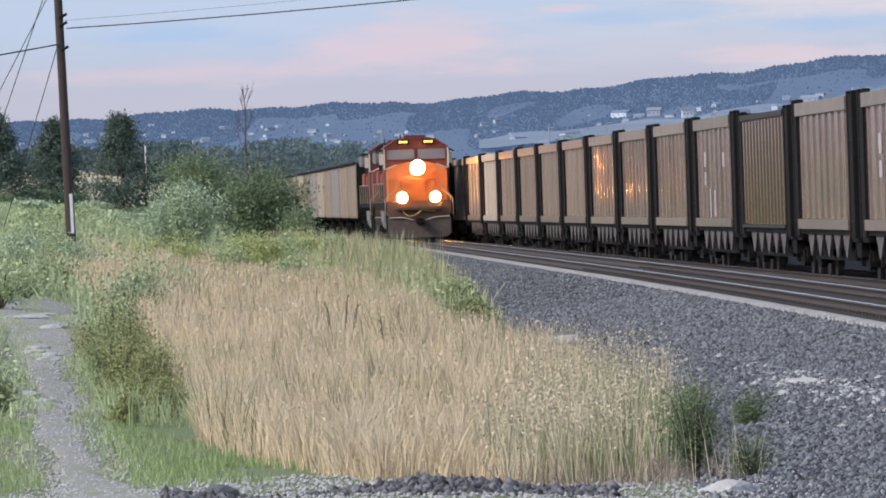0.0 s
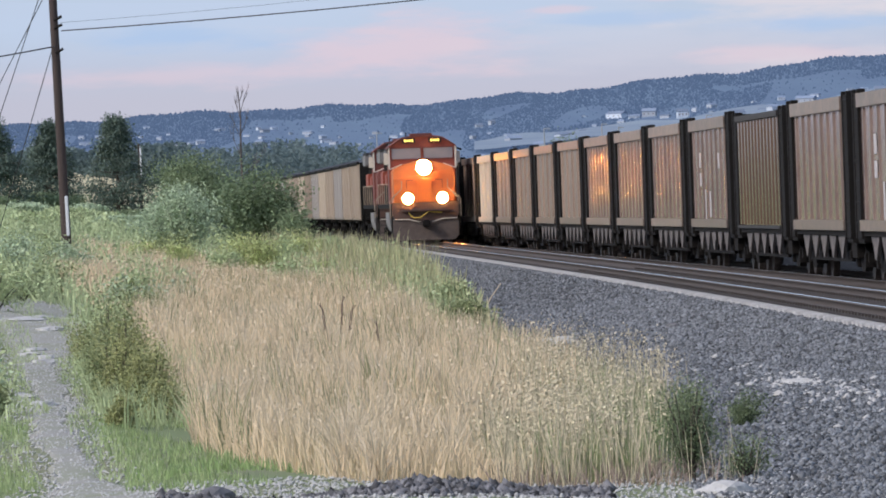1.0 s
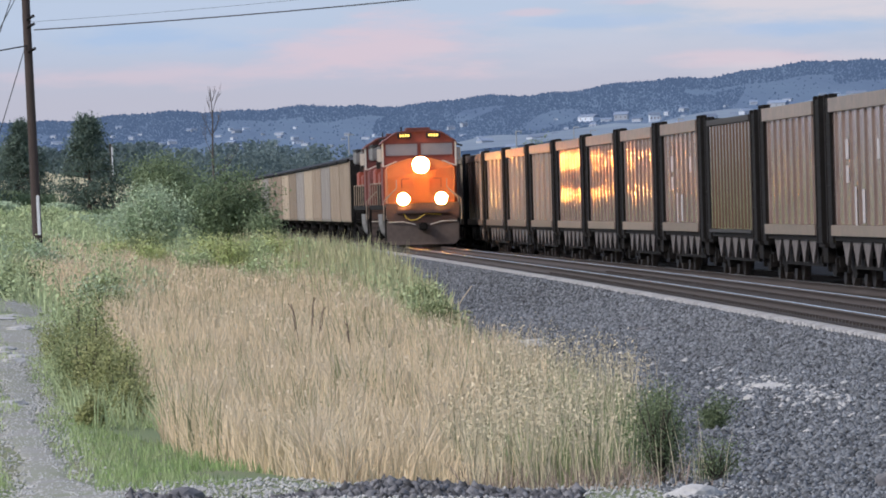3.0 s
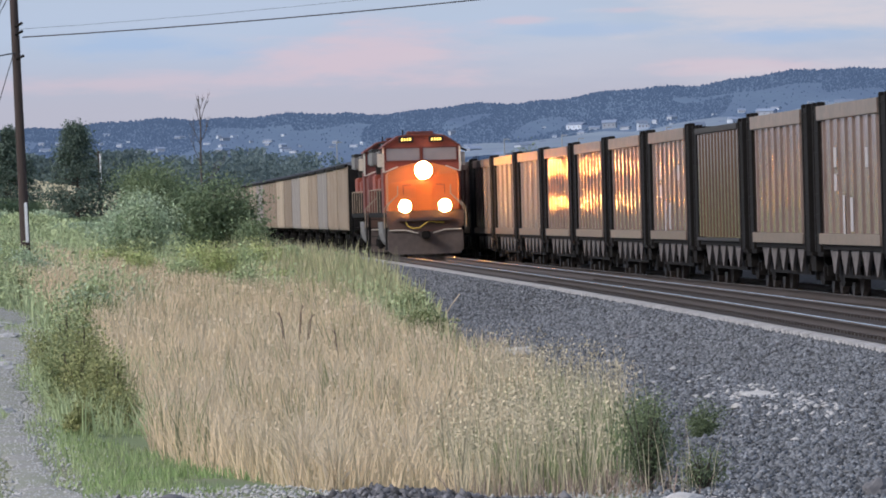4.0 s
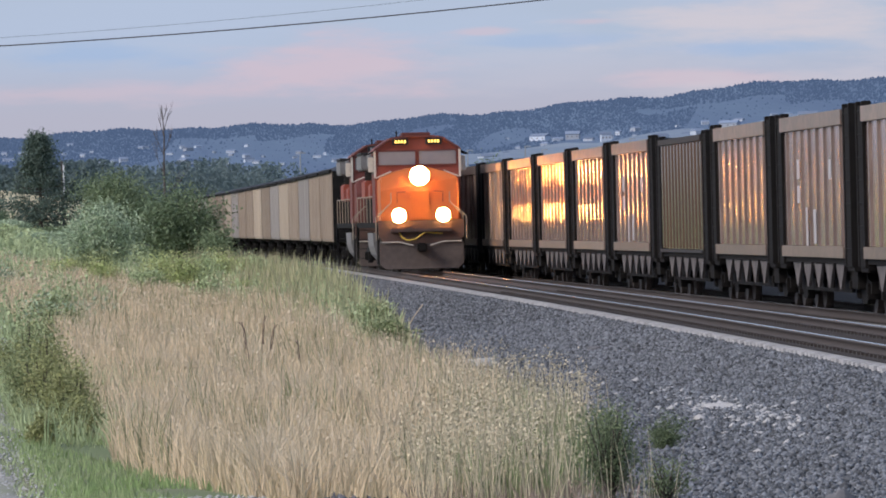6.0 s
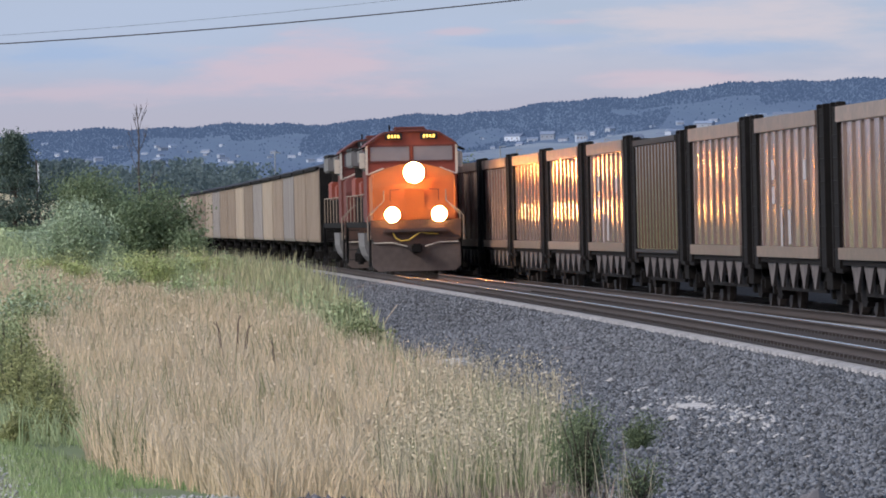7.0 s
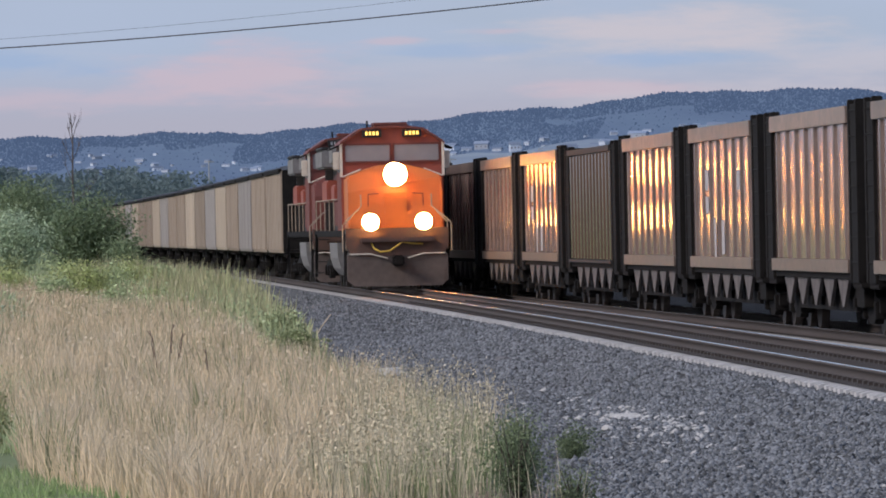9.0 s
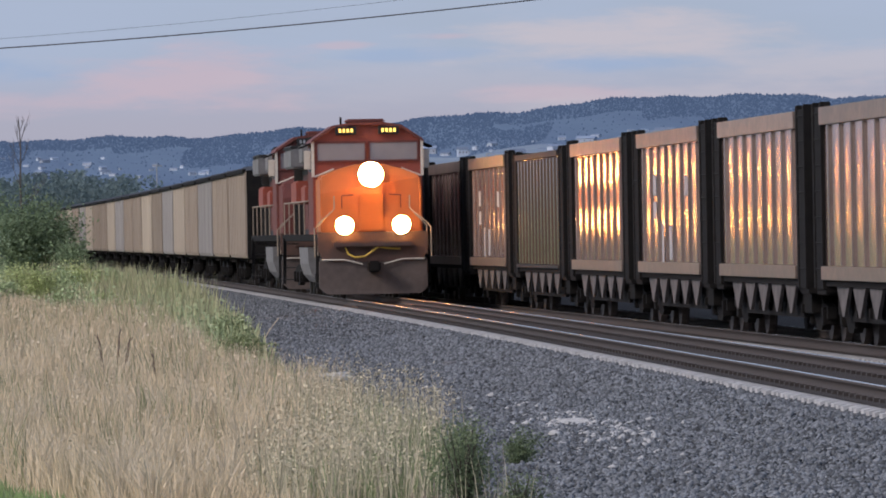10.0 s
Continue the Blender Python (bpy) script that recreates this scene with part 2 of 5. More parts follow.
M_crib = material("rust_stained_dark_ballast", (0.085, 0.076, 0.069), 0.95, sheen=0.1, second=(0.05, 0.045, 0.042), grain=11, bump=1.0, bump_scale=16)
M_litter = material("dead_weed_brown", (0.36, 0.28, 0.225), 0.95, second=(0.26, 0.195, 0.16), grain=3, island=0.3)
M_feather = material("feathery_shrub", (0.19, 0.24, 0.125), 0.85, second=(0.12, 0.165, 0.085), grain=2, island=0.35, leafy=0.18)
M_yellow = material("yellow_hose", (0.75, 0.50, 0.08), 0.6)
M_coal = material("coal", (0.018, 0.018, 0.02), 0.6, second=(0.035, 0.035, 0.038), grain=3, bump=1.0, bump_scale=8)
M_wheel = material("wheel_steel", (0.10, 0.085, 0.075), 0.6, 0.5, second=(0.06, 0.05, 0.045), grain=8)


def aluminium(name, base, second, rough=0.34, metal=0.85):
    return material(name, base, rough, metal, second=second, grain=1.1, spread=0.7, third=tuple(c * 0.8 for c in base), patch=5.0, per_object=0.10, stretch=(1, 0.8, 0.10), bump=0.45, bump_scale=1.6)


M_alu = aluminium("dull_aluminium", (0.54, 0.37, 0.32), (0.42, 0.28, 0.235), 0.16, 0.66)
M_alu_mauve = aluminium("mauve_grey_aluminium", (0.48, 0.345, 0.315), (0.37, 0.26, 0.235), 0.20, 0.60)
M_brown = material("brown_steel", (0.32, 0.225, 0.17), 0.34, 0.15, second=(0.23, 0.165, 0.125), grain=1.1, spread=0.7, third=(0.22, 0.16, 0.125), patch=5.0, per_object=0.12, stretch=(1, 0.8, 0.10), bump=0.25, bump_scale=1.6)
M_darkcar = material("dark_brown_steel", (0.17, 0.09, 0.055), 0.13, 0.30, second=(0.09, 0.058, 0.038), grain=1.1, spread=0.7, third=(0.10, 0.07, 0.05), patch=5.0, stretch=(1, 0.8, 0.10), bump=0.15, bump_scale=1.6)
# darker than the sheets: weathering plus shade on the post sides, as colour
M_post = material("shaded_weathered_post", (0.135, 0.092, 0.077), 0.42, 0.35, second=(0.10, 0.07, 0.06), grain=2, third=(0.20, 0.145, 0.12), patch=5.0, per_object=0.2, stretch=(1, 1, 0.3))
M_tan = material("tan_car_paint", (0.39, 0.31, 0.235), 0.6, 0.1, second=(0.36, 0.29, 0.22), grain=0.8, third=(0.30, 0.24, 0.185), patch=3.0, per_object=0.16, stretch=(1, 1, 0.2))
M_beige = material("beige_car_paint", (0.52, 0.44, 0.34), 0.6, 0.1, second=(0.44, 0.37, 0.29), grain=0.8, per_object=0.12, stretch=(1, 1, 0.2))
M_greycar = material("grey_car_paint", (0.40, 0.37, 0.34), 0.6, 0.2, second=(0.33, 0.30, 0.28), grain=0.8, per_object=0.12, stretch=(1, 1, 0.2))
# blue base and blue glow put distance haze into the hill
M_hill = material("hazy_glowing_hill", (0.012, 0.026, 0.055), 0.95, second=(0.035, 0.055, 0.09), grain=0.2, third=(0.055, 0.085, 0.11), patch=0.03, spread=0.42, stretch=(1, 0.03, 1), emit=0.46, emit_colour=(0.10, 0.165, 0.29))
M_meadow = material("dry_meadow", (0.62, 0.54, 0.32), 0.95, second=(0.48, 0.44, 0.26), grain=0.05)
# the trees get the same haze glow as the hill
M_hilltree = material("hazy_glowing_conifers", (0.013, 0.024, 0.045), 0.95, island=0.1, emit=0.46, emit_colour=(0.10, 0.165, 0.29))
# distance haze is mixed into the pasture and house colours as pale blue
M_hillfield = material("hazy_pasture", (0.26, 0.32, 0.37), 0.95, second=(0.18, 0.24, 0.32), grain=0.02)
M_housewall = material("hazy_house_wall", (0.55, 0.61, 0.68), 0.9, per_object=0.3)
M_houseroof = material("hazy_house_roof", (0.24, 0.30, 0.40), 0.9, per_object=0.3)


# ---- mesh helpers ----
def part(name, bm, mat, parent=None, label="", smooth=False):
    me = bpy.data.meshes.new(name)
    bm.to_mesh(me)
    bm.free()
    me.materials.append(mat)
    if smooth:
        me.shade_smooth()
    ob = new(name, me)
    if parent is not None:
        ob.parent = parent
    if label:
        ob["label"] = label
    return ob


def raw(name, verts, faces, mat, parent=None):
    me = bpy.data.meshes.new(name)
    me.from_pydata(verts, [], faces)
    me.materials.append(mat)
    ob = new(name, me)
    if parent is not None:
        ob.parent = parent
    return ob


def many(name, verts, faces, mat):
    """A mesh from numpy arrays: verts (n,3), faces (m,k)."""
    me = bpy.data.meshes.new(name)
    n, (m, k) = len(verts), faces.shape
    me.vertices.add(n)
    me.vertices.foreach_set("co", np.asarray(verts, np.float32).ravel())
    me.loops.add(m * k)
    me.loops.foreach_set("vertex_index", faces.astype(np.int32).ravel())
    me.polygons.add(m)
    me.polygons.foreach_set("loop_start", np.arange(0, m * k, k, dtype=np.int32))
    me.update(calc_edges=True)
    me.materials.append(mat)
    return new(name, me)


def box(bm, x0, x1, y0, y1, z0, z1, bevel=0.0):
    m = Matrix.Translation(((x0 + x1) / 2, (y0 + y1) / 2, (z0 + z1) / 2)) @ Matrix.Diagonal((x1 - x0, y1 - y0, z1 - z0, 1))
    got = bmesh.ops.create_cube(bm, size=1, matrix=m)
    if bevel:
        edges = list({e for v in got["verts"] for e in v.link_edges})
        bmesh.ops.bevel(bm, geom=edges, offset=bevel, segments=2, affect="EDGES")
    return bm


def boxed(*a, **k):
    return box(bmesh.new(), *a, **k)


def rod(bm, a, b, r0, r1=None, seg=8):
    a, b = Vector(a), Vector(b)
    d = b - a
    m = Matrix.Translation((a + b) / 2) @ d.to_track_quat("Z", "Y").to_matrix().to_4x4()
    bmesh.ops.create_cone(bm, cap_ends=True, segments=seg, radius1=r0, radius2=r0 if r1 is None else r1, depth=d.length, matrix=m)
    return bm


def tube(bm, points, r, seg=6):
    """A round bar bent along points, in one piece."""
    pts = [Vector(p) for p in points]
    rings = []
    for k, p in enumerate(pts):
        d = (pts[min(k + 1, len(pts) - 1)] - pts[max(k - 1, 0)]).normalized()
        side = d.cross(Vector((0.13, 0.21, 0.97))).normalized()
        up = side.cross(d)
        rings.append([bm.verts.new(p + (side * math.cos(6.28318 * j / seg) + up * math.sin(6.28318 * j / seg)) * r) for j in range(seg)])
    for a, b in zip(rings, rings[1:]):
        for j in range(seg):
            bm.faces.new((a[j], a[(j + 1) % seg], b[(j + 1) % seg], b[j]))
    bm.faces.new(rings[0][::-1])
    bm.faces.new(rings[-1])
    bmesh.ops.recalc_face_normals(bm, faces=bm.faces[:])
    return bm


def prism(bm, outline, y0, y1):
    """An outline in x, z pushed along y."""
    front = [bm.verts.new((x, y0, z)) for x, z in outline]
    back = [bm.verts.new((x, y1, z)) for x, z in outline]
    n = len(outline)
    bm.faces.new(front)
    bm.faces.new(back[::-1])
    for i in range(n):
        bm.faces.new((front[i], back[i], back[(i + 1) % n], front[(i + 1) % n]))
    bmesh.ops.recalc_face_normals(bm, faces=bm.faces[:])
    return bm


def side_prism(bm, outline, x0, x1):
    """An outline in y, z pushed along x."""
    left = [bm.verts.new((x0, y, z)) for y, z in outline]
    right = [bm.verts.new((x1, y, z)) for y, z in outline]
    n = len(outline)
    bm.faces.new(left)
    bm.faces.new(right[::-1])
    for i in range(n):
        bm.faces.new((left[i], right[i], right[(i + 1) % n], left[(i + 1) % n]))
    bmesh.ops.recalc_face_normals(bm, faces=bm.faces[:])
    return bm


def thing(name, label, category, group="", kind=""):
    return tagged(new(name), label, category, group, kind)


# ---- plan ----
TRACK_Y = np.array([40, 70, 95, 135, 187, 245, 300, 356, 420, 500, 577, 700, 850])
TRACK_X = np.array([10.75, 11.25, 11.65, 12.17, 12.60, 12.85, 13.05, 13.25, 13.22, 12.95, 12.45, 11.0, 8.4])
NEAR_Z, FAR_X, FAR_Z = 0.27, 17.0, 0.02
GROUND = -0.30


def track_x(y):
    """Smooth centre line of the near track."""
    ys = np.asarray(y, float)
    out = np.zeros_like(ys)
    for d, w in ((-24, 1), (-12, 2), (0, 3), (12, 2), (24, 1)):
        out = out + w * np.interp(ys + d, TRACK_Y, TRACK_X)
    return out / 9.0


def toe_x(y):
    """Where the vegetation ends and the ballast begins."""
    return np.interp(y, [40, 60, 68, 76, 90, 126, 180, 260, 400, 600], [4.4, 4.85, 5.2, 5.6, 5.85, 6.2, 7.6, 9.3, 9.9, 9.0])


def ground_z(x, y):
    """Lie of the land: flat by the track, rising gently on the grass side."""
    x, y = np.asarray(x, float), np.asarray(y, float)
    rise = np.clip((2.5 - x) / 9.0, 0, 1) * np.clip((y - 80) / 120.0, 0, 1) * 1.2
    rise = rise + np.clip((8.5 - x) / 6.0, 0, 1) * np.clip((y - 220) / 280.0, 0, 1) * 2.0
    rise = rise + np.clip((9.0 - x) / 6.0, 0, 1) * np.clip((y - 500) / 260.0, 0, 1) * 3.6
    swell = 0.06 * np.sin(x * 0.9 + y * 0.11) + 0.05 * np.sin(y * 0.23 + 1.3)
    return GROUND + rise + swell * np.clip((toe_x(y) - x) / 2.0, 0, 1)


# ---- ground ----
def sheet(name, xs, ys, height, mat, kind, label, category):
    gx, gy = np.meshgrid(xs, ys)
    verts = np.stack([gx, gy, height(gx, gy)], -1).reshape(-1, 3)
    w = len(xs)
    i = (np.arange(len(ys) - 1)[:, None] * w + np.arange(w - 1)[None]).ravel()
    ob = many(name, verts, np.stack([i, i + 1, i + w + 1, i + w], 1), mat)
    ob.data.shade_smooth()
    return tagged(ob, label, category, kind=kind)


far = np.concatenate([np.linspace(-60, 900, 481), np.array([1000, 1200, 1600, 2200, 3000, 4200])])
wide = np.concatenate([np.array([-2500, -900, -300, -120, -60]), np.linspace(-30, 40, 141), np.array([70, 140, 300, 900, 2500])])
sheet("ground", wide, far, lambda x, y: ground_z(x, y), M_ground, "structure", "dry soil ground with patchy weeds beside the tracks", "ground")

path_y = np.linspace(52, 174, 80)
path_u = np.linspace(-1, 1, 9)
pu, py = np.meshgrid(path_u, path_y)
pw = 0.27 + 0.08 * np.sin(py * 1.9 + 2 * pu) + 0.06 * np.sin(py * 0.83 - pu) + 0.9 * np.clip((66 - py) / 10, 0, 1) + 0.03 * np.sin(py * 0.5) + 0.5 * np.clip((py - 105) / 25, 0, 1) + 0.4 * np.clip((py - 136) / 14, 0, 1)
px = -0.62 - (py - 64) * 0.0186 + 0.08 * np.sin(py * 0.21) + pu * pw + 0.4 * np.clip((66 - py) / 10, 0, 1)
pz = ground_z(px, py) + 0.02 - 0.05 * pu ** 4
pi = (np.arange(79)[:, None] * 9 + np.arange(8)[None]).ravel()
tagged(many("footpath", np.stack([px, py, pz], -1).reshape(-1, 3), np.stack([pi, pi + 1, pi + 10, pi + 9], 1), M_path), "trodden grey gravel footpath between weeds", "path", kind="structure")

# ballast: shoulder of the near track down to the toe, and the bed of both tracks
by = np.linspace(40, 850, 541)
cols = []
for u in np.linspace(0, 1, 9):
    x = toe_x(by) - 0.35 + u * (track_x(by) - 1.75 - toe_x(by) + 0.35)
    z = GROUND + 0.0 + (NEAR_Z - 0.275 - GROUND) * (0.25 * u + 0.75 * u ** 3) + 0.015 * np.sin(by * 1.7 + u * 9)
    cols.append(np.stack([x, by, z], -1))
for dx, z in ((-1.36, NEAR_Z - 0.275), (-1.2, NEAR_Z - 0.190), (1.2, NEAR_Z - 0.188), (1.4, NEAR_Z - 0.25), (1.9, FAR_Z - 0.22)):
    cols.append(np.stack([track_x(by) + dx, by, np.full_like(by, z)], -1))
for x, z in ((FAR_X - 1.3, FAR_Z - 0.22), (FAR_X + 1.3, FAR_Z - 0.22), (FAR_X + 3.2, FAR_Z - 0.3), (FAR_X + 22, FAR_Z - 0.35)):
    cols.append(np.stack([np.full_like(by, x), by, np.full_like(by, z)], -1))
bv = np.stack(cols, 1)
nc = bv.shape[1]
bi = (np.arange(len(by) - 1)[:, None] * nc + np.arange(nc - 1)[None]).ravel()
tagged(many("ballast_bed", bv.reshape(-1, 3), np.stack([bi, bi + 1, bi + nc + 1, bi + nc], 1), M_ballast), "grey crushed stone ballast bed under two tracks", "ballast", kind="structure")


crib = np.stack([np.stack([track_x(by) + dx, by, np.full_like(by, NEAR_Z - 0.168)], -1) for dx in (-1.10, 1.16)], 1)
ci = np.arange(len(by) - 1) * 2
# last strip lies beyond the far track, added to darken gaps under the cars
for x0, x1 in ((FAR_X - 1.12, FAR_X + 1.12), (FAR_X + 1.25, FAR_X + 22.5)):
    crib = np.concatenate([crib, np.stack([np.stack([np.full_like(by, x), by, np.full_like(by, FAR_Z - 0.168)], -1) for x in (x0, x1)], 1)])
ci = np.concatenate([ci + k * 2 * len(by) for k in range(3)])
tagged(many("crib_ballast", crib.reshape(-1, 3), np.stack([ci, ci + 1, ci + 3, ci + 2], 1), M_crib), "rust-stained ballast between the rails, with an added dark strip beyond", "ballast", kind="structure")


def shoulder_z(x, y):
    u = (x - toe_x(y) + 0.35) / (track_x(y) - 1.75 - toe_x(y) + 0.35)
    u = np.clip(u, 0, 1)
    return GROUND + (NEAR_Z - 0.275 - GROUND) * (0.25 * u + 0.75 * u ** 3)


OCTA_V = np.array([(1, 0, 0), (-1, 0, 0), (0, 1, 0), (0, -1, 0), (0, 0, 1), (0, 0, -1)], float)
OCTA_F = np.array([(0, 2, 4), (2, 1, 4), (1, 3, 4), (3, 0, 4), (2, 0, 5), (1, 2, 5), (3, 1, 5), (0, 3, 5)])


def stones(name, places, sizes, mat, rng, flat=0.7):
    """Angular stones: stretched, turned and jittered octahedra in one mesh."""
    n = len(places)
    v = OCTA_V[None] * (1 + rng.uniform(-0.45, 0.45, (n, 6, 1)))
    v = v + rng.uniform(-0.28, 0.28, (n, 6, 3))
    v = v * (sizes[:, None, None] * rng.uniform(0.6, 1.3, (n, 1, 3))) * np.array([1, 1, flat])
    a = rng.uniform(0, 6.28, n)
    c, s = np.cos(a)[:, None], np.sin(a)[:, None]
    x, y = v[..., 0] * c - v[..., 1] * s, v[..., 0] * s + v[..., 1] * c
    v = np.stack([x, y, v[..., 2]], -1) + places[:, None]
    f = (OCTA_F[None] + (np.arange(n) * 6)[:, None, None]).reshape(-1, 3)
    return many(name, v.reshape(-1, 3), f, mat)


rng = np.random.default_rng(4)
n = 88000
sy = 52 + 105 * rng.random(n) ** 1.35
sx = toe_x(sy) - 0.5 + (track_x(sy) - 1.25 - toe_x(sy) + 0.5) * rng.random(n) ** 0.9
sp = np.stack([sx, sy, shoulder_z(sx, sy) + 0.008], -1)
n2 = 26000
sy2 = 150 + 190 * rng.random(n2) ** 1.2
sx2 = toe_x(sy2) - 0.2 + (track_x(sy2) - 1.3 - toe_x(sy2) + 0.2) * rng.random(n2)
sp = np.concatenate([sp, np.stack([sx2, sy2, shoulder_z(sx2, sy2) + 0.01], -1)])
sy = np.concatenate([sy, 100 + 0 * sy2])
n = n + n2
tagged(stones("ballast_stones", sp, rng.uniform(0.013, 0.036, n) * (1 + (sy - 52) / 150), M_stone, rng), "loose angular grey ballast stones on the shoulder", "ballast", kind="stuff")
m = 230
qy = rng.normal(86, 9, m)
qx = rng.normal(7.5, 0.55, m) + (qy - 88) * 0.012
qx[:150], qy[:150] = rng.normal(7.75, 0.3, 150), rng.normal(87, 4.5, 150)
keep = qx > toe_x(qy) - 0.4
qx, qy = qx[keep], qy[keep]
tagged(stones("pale_stones", np.stack([qx, qy, shoulder_z(qx, qy) + 0.02], -1), rng.uniform(0.015, 0.07, len(qx)), M_pale_rock, rng, 0.5), "scattered pale broken stones among the ballast", "stones", kind="stuff")


def rock(name, label, x, y, z, sx, sy, sz, mat, seed):
    bm = bmesh.new()
    bmesh.ops.create_icosphere(bm, subdivisions=3, radius=1)
    for v in bm.verts:
        d = noise.noise(v.co * 1.3 + Vector((seed, 0, 0))) * 0.35 + noise.noise(v.co * 3.1 + Vector((0, seed, 0))) * 0.14
        v.co *= 1 + d
        v.co = Vector((v.co.x * sx, v.co.y * sy, max(v.co.z, -0.6) * sz))
    ob = part(name, bm, mat)
    ob.matrix_world = pose(x, y, z, 0, 0, seed * 40)
    return tagged(ob, label, "rock")


# rails and ties
RAIL = [(-0.075, -0.172), (0.075, -0.172), (0.075, -0.158), (0.012, -0.14), (0.012, -0.045), (0.037, -0.036), (0.037, -0.004), (-0.037, -0.004), (-0.037, -0.036), (-0.012, -0.045), (-0.012, -0.14), (-0.075, -0.158)]


def sweep(name, centre, outline, offset, z, ys, mat, parent):
    k = len(outline)
    rings = np.stack([np.stack([centre(ys) + offset + ox, ys, np.full_like(ys, z + oz)], -1) for ox, oz in outline], 1)
    i = np.arange(len(ys) - 1)[:, None] * k
    j = np.arange(k)[None]
    f = np.stack([i + j, i + (j + 1) % k, i + k + (j + 1) % k, i + k + j], -1).reshape(-1, 4)
    ob = many(name, rings.reshape(-1, 3), f, mat)
    if parent:
        ob.parent = parent
    return ob


def tie_mesh():
    bm = bmesh.new()
    prism(bm, [(-1.3, -0.20), (1.3, -0.20), (1.3, 0.0), (1.22, 0.02), (0.45, 0.02), (0.3, -0.03), (-0.3, -0.03), (-0.45, 0.02), (-1.22, 0.02), (-1.3, 0.0)], -0.13, 0.13)
    me = bpy.data.meshes.new("tie")
    bm.to_mesh(me)
    bm.free()
    me.materials.append(M_tie)
    return me


def railway(name, label, centre, z, single_ties):
    track = thing(name, label, "railway track", kind="structure")
    ys = np.linspace(40, 850, 406)
    for side in (-0.7525, 0.7525):
        rail = sweep("rail", centre, RAIL, side, z, ys, M_rail, track)
        rail["label"] = "rusty brown steel rail with a polished head"
        sweep("rail_head", centre, [(-0.030, -0.006), (0.030, -0.006), (0.024, 0.003), (-0.024, 0.003)], side, z, ys, M_railhead, rail)
    me = tie_mesh()
    ty = np.arange(78, 700, 0.61)
    for k, y in enumerate(ty[:single_ties]):
        tie = new("tie", me)
        tie.parent = track
        tie.matrix_local = pose(float(centre(np.array(y))) + random.uniform(-0.02, 0.02), y, z - 0.195, 0, 0, random.uniform(-0.5, 0.5))
    base = np.array([v.co[:] for v in me.vertices])
    polys = [tuple(p.vertices) for p in me.polygons]
    verts, faces = [], []
    for y in np.concatenate([np.arange(45, 78, 0.61), ty[single_ties:]]):
        o = len(verts)
        verts.extend((base + np.array([float(centre(np.array(y))), y, z - 0.195])).tolist())
        faces.extend(tuple(o + i for i in p) for p in polys)
    clips = bmesh.new()
    if single_ties:
        for y in np.arange(62.14, 200, 0.61):
            for side in (-0.7525, 0.7525):
                for dx in (-0.105, 0.105):
                    x = float(centre(np.array(y))) + side + dx
                    bmesh.ops.create_cube(clips, size=1, matrix=Matrix.Translation((x, y, z - 0.150)) @ Matrix.Diagonal((0.07, 0.11, 0.05, 1)))
        fast = part("rail_clips", clips, M_wheel, track, "rusty spring clips that hold the rails")
        fast["kind"] = "stuff"
    rest = raw("ties_further_off", verts, faces, M_tie, track)
    rest["kind"] = "stuff"
    return track


railway("track_1", "railway track with polished rails on concrete ties", track_x, NEAR_Z, 220)
railway("track_2", "railway track under the standing hopper train", lambda y: np.full_like(np.asarray(y, float), FAR_X), FAR_Z, 0)


# ---- rolling stock ----
def wheelset(parent, y, r=0.46, gauge=0.7525, z=None):
    bm = bmesh.new()
    for s in (-1, 1):
        rod(bm, (s * gauge - 0.065, y, r), (s * gauge + 0.065, y, r), r, seg=20)
        rod(bm, (s * (gauge - 0.065) - 0.02, y, r), (s * (gauge - 0.065) + 0.02, y, r), r + 0.025, seg=20)
    rod(bm, (-1.0, y, r), (1.0, y, r), 0.08)
    return part("wheelset", bm, M_wheel, parent)


def truck(parent, y, axles, r=0.46, half=1.05, mat=None):
    bm = bmesh.new()
    y0, y1 = y + axles[0] - 0.35, y + axles[-1] + 0.35
    for s in (-1, 1):
        mid = (y0 + y1) / 2
        side_prism(bm, [(y0, r + 0.18), (y0 + 0.5, r + 0.22), (mid - 0.35, r + 0.38), (mid + 0.35, r + 0.38), (y1 - 0.5, r + 0.22), (y1, r + 0.18), (y1, r - 0.05), (y1 - 0.5, r - 0.02), (mid + 0.3, r - 0.25), (mid - 0.3, r - 0.25), (y0 + 0.5, r - 0.02), (y0, r - 0.05)], s * half - 0.08, s * half + 0.08)
        for a in axles:
            box(bm, s * half - 0.14, s * half + 0.14, y + a - 0.15, y + a + 0.15, r - 0.16, r + 0.16, 0.02)
    box(bm, -half, half, (y0 + y1) / 2 - 0.2, (y0 + y1) / 2 + 0.2, r, r + 0.35, 0.02)
    t = part("truck", bm, mat or M_black, parent)
    for a in axles:
        wheelset(t, y + a, r)
    return t


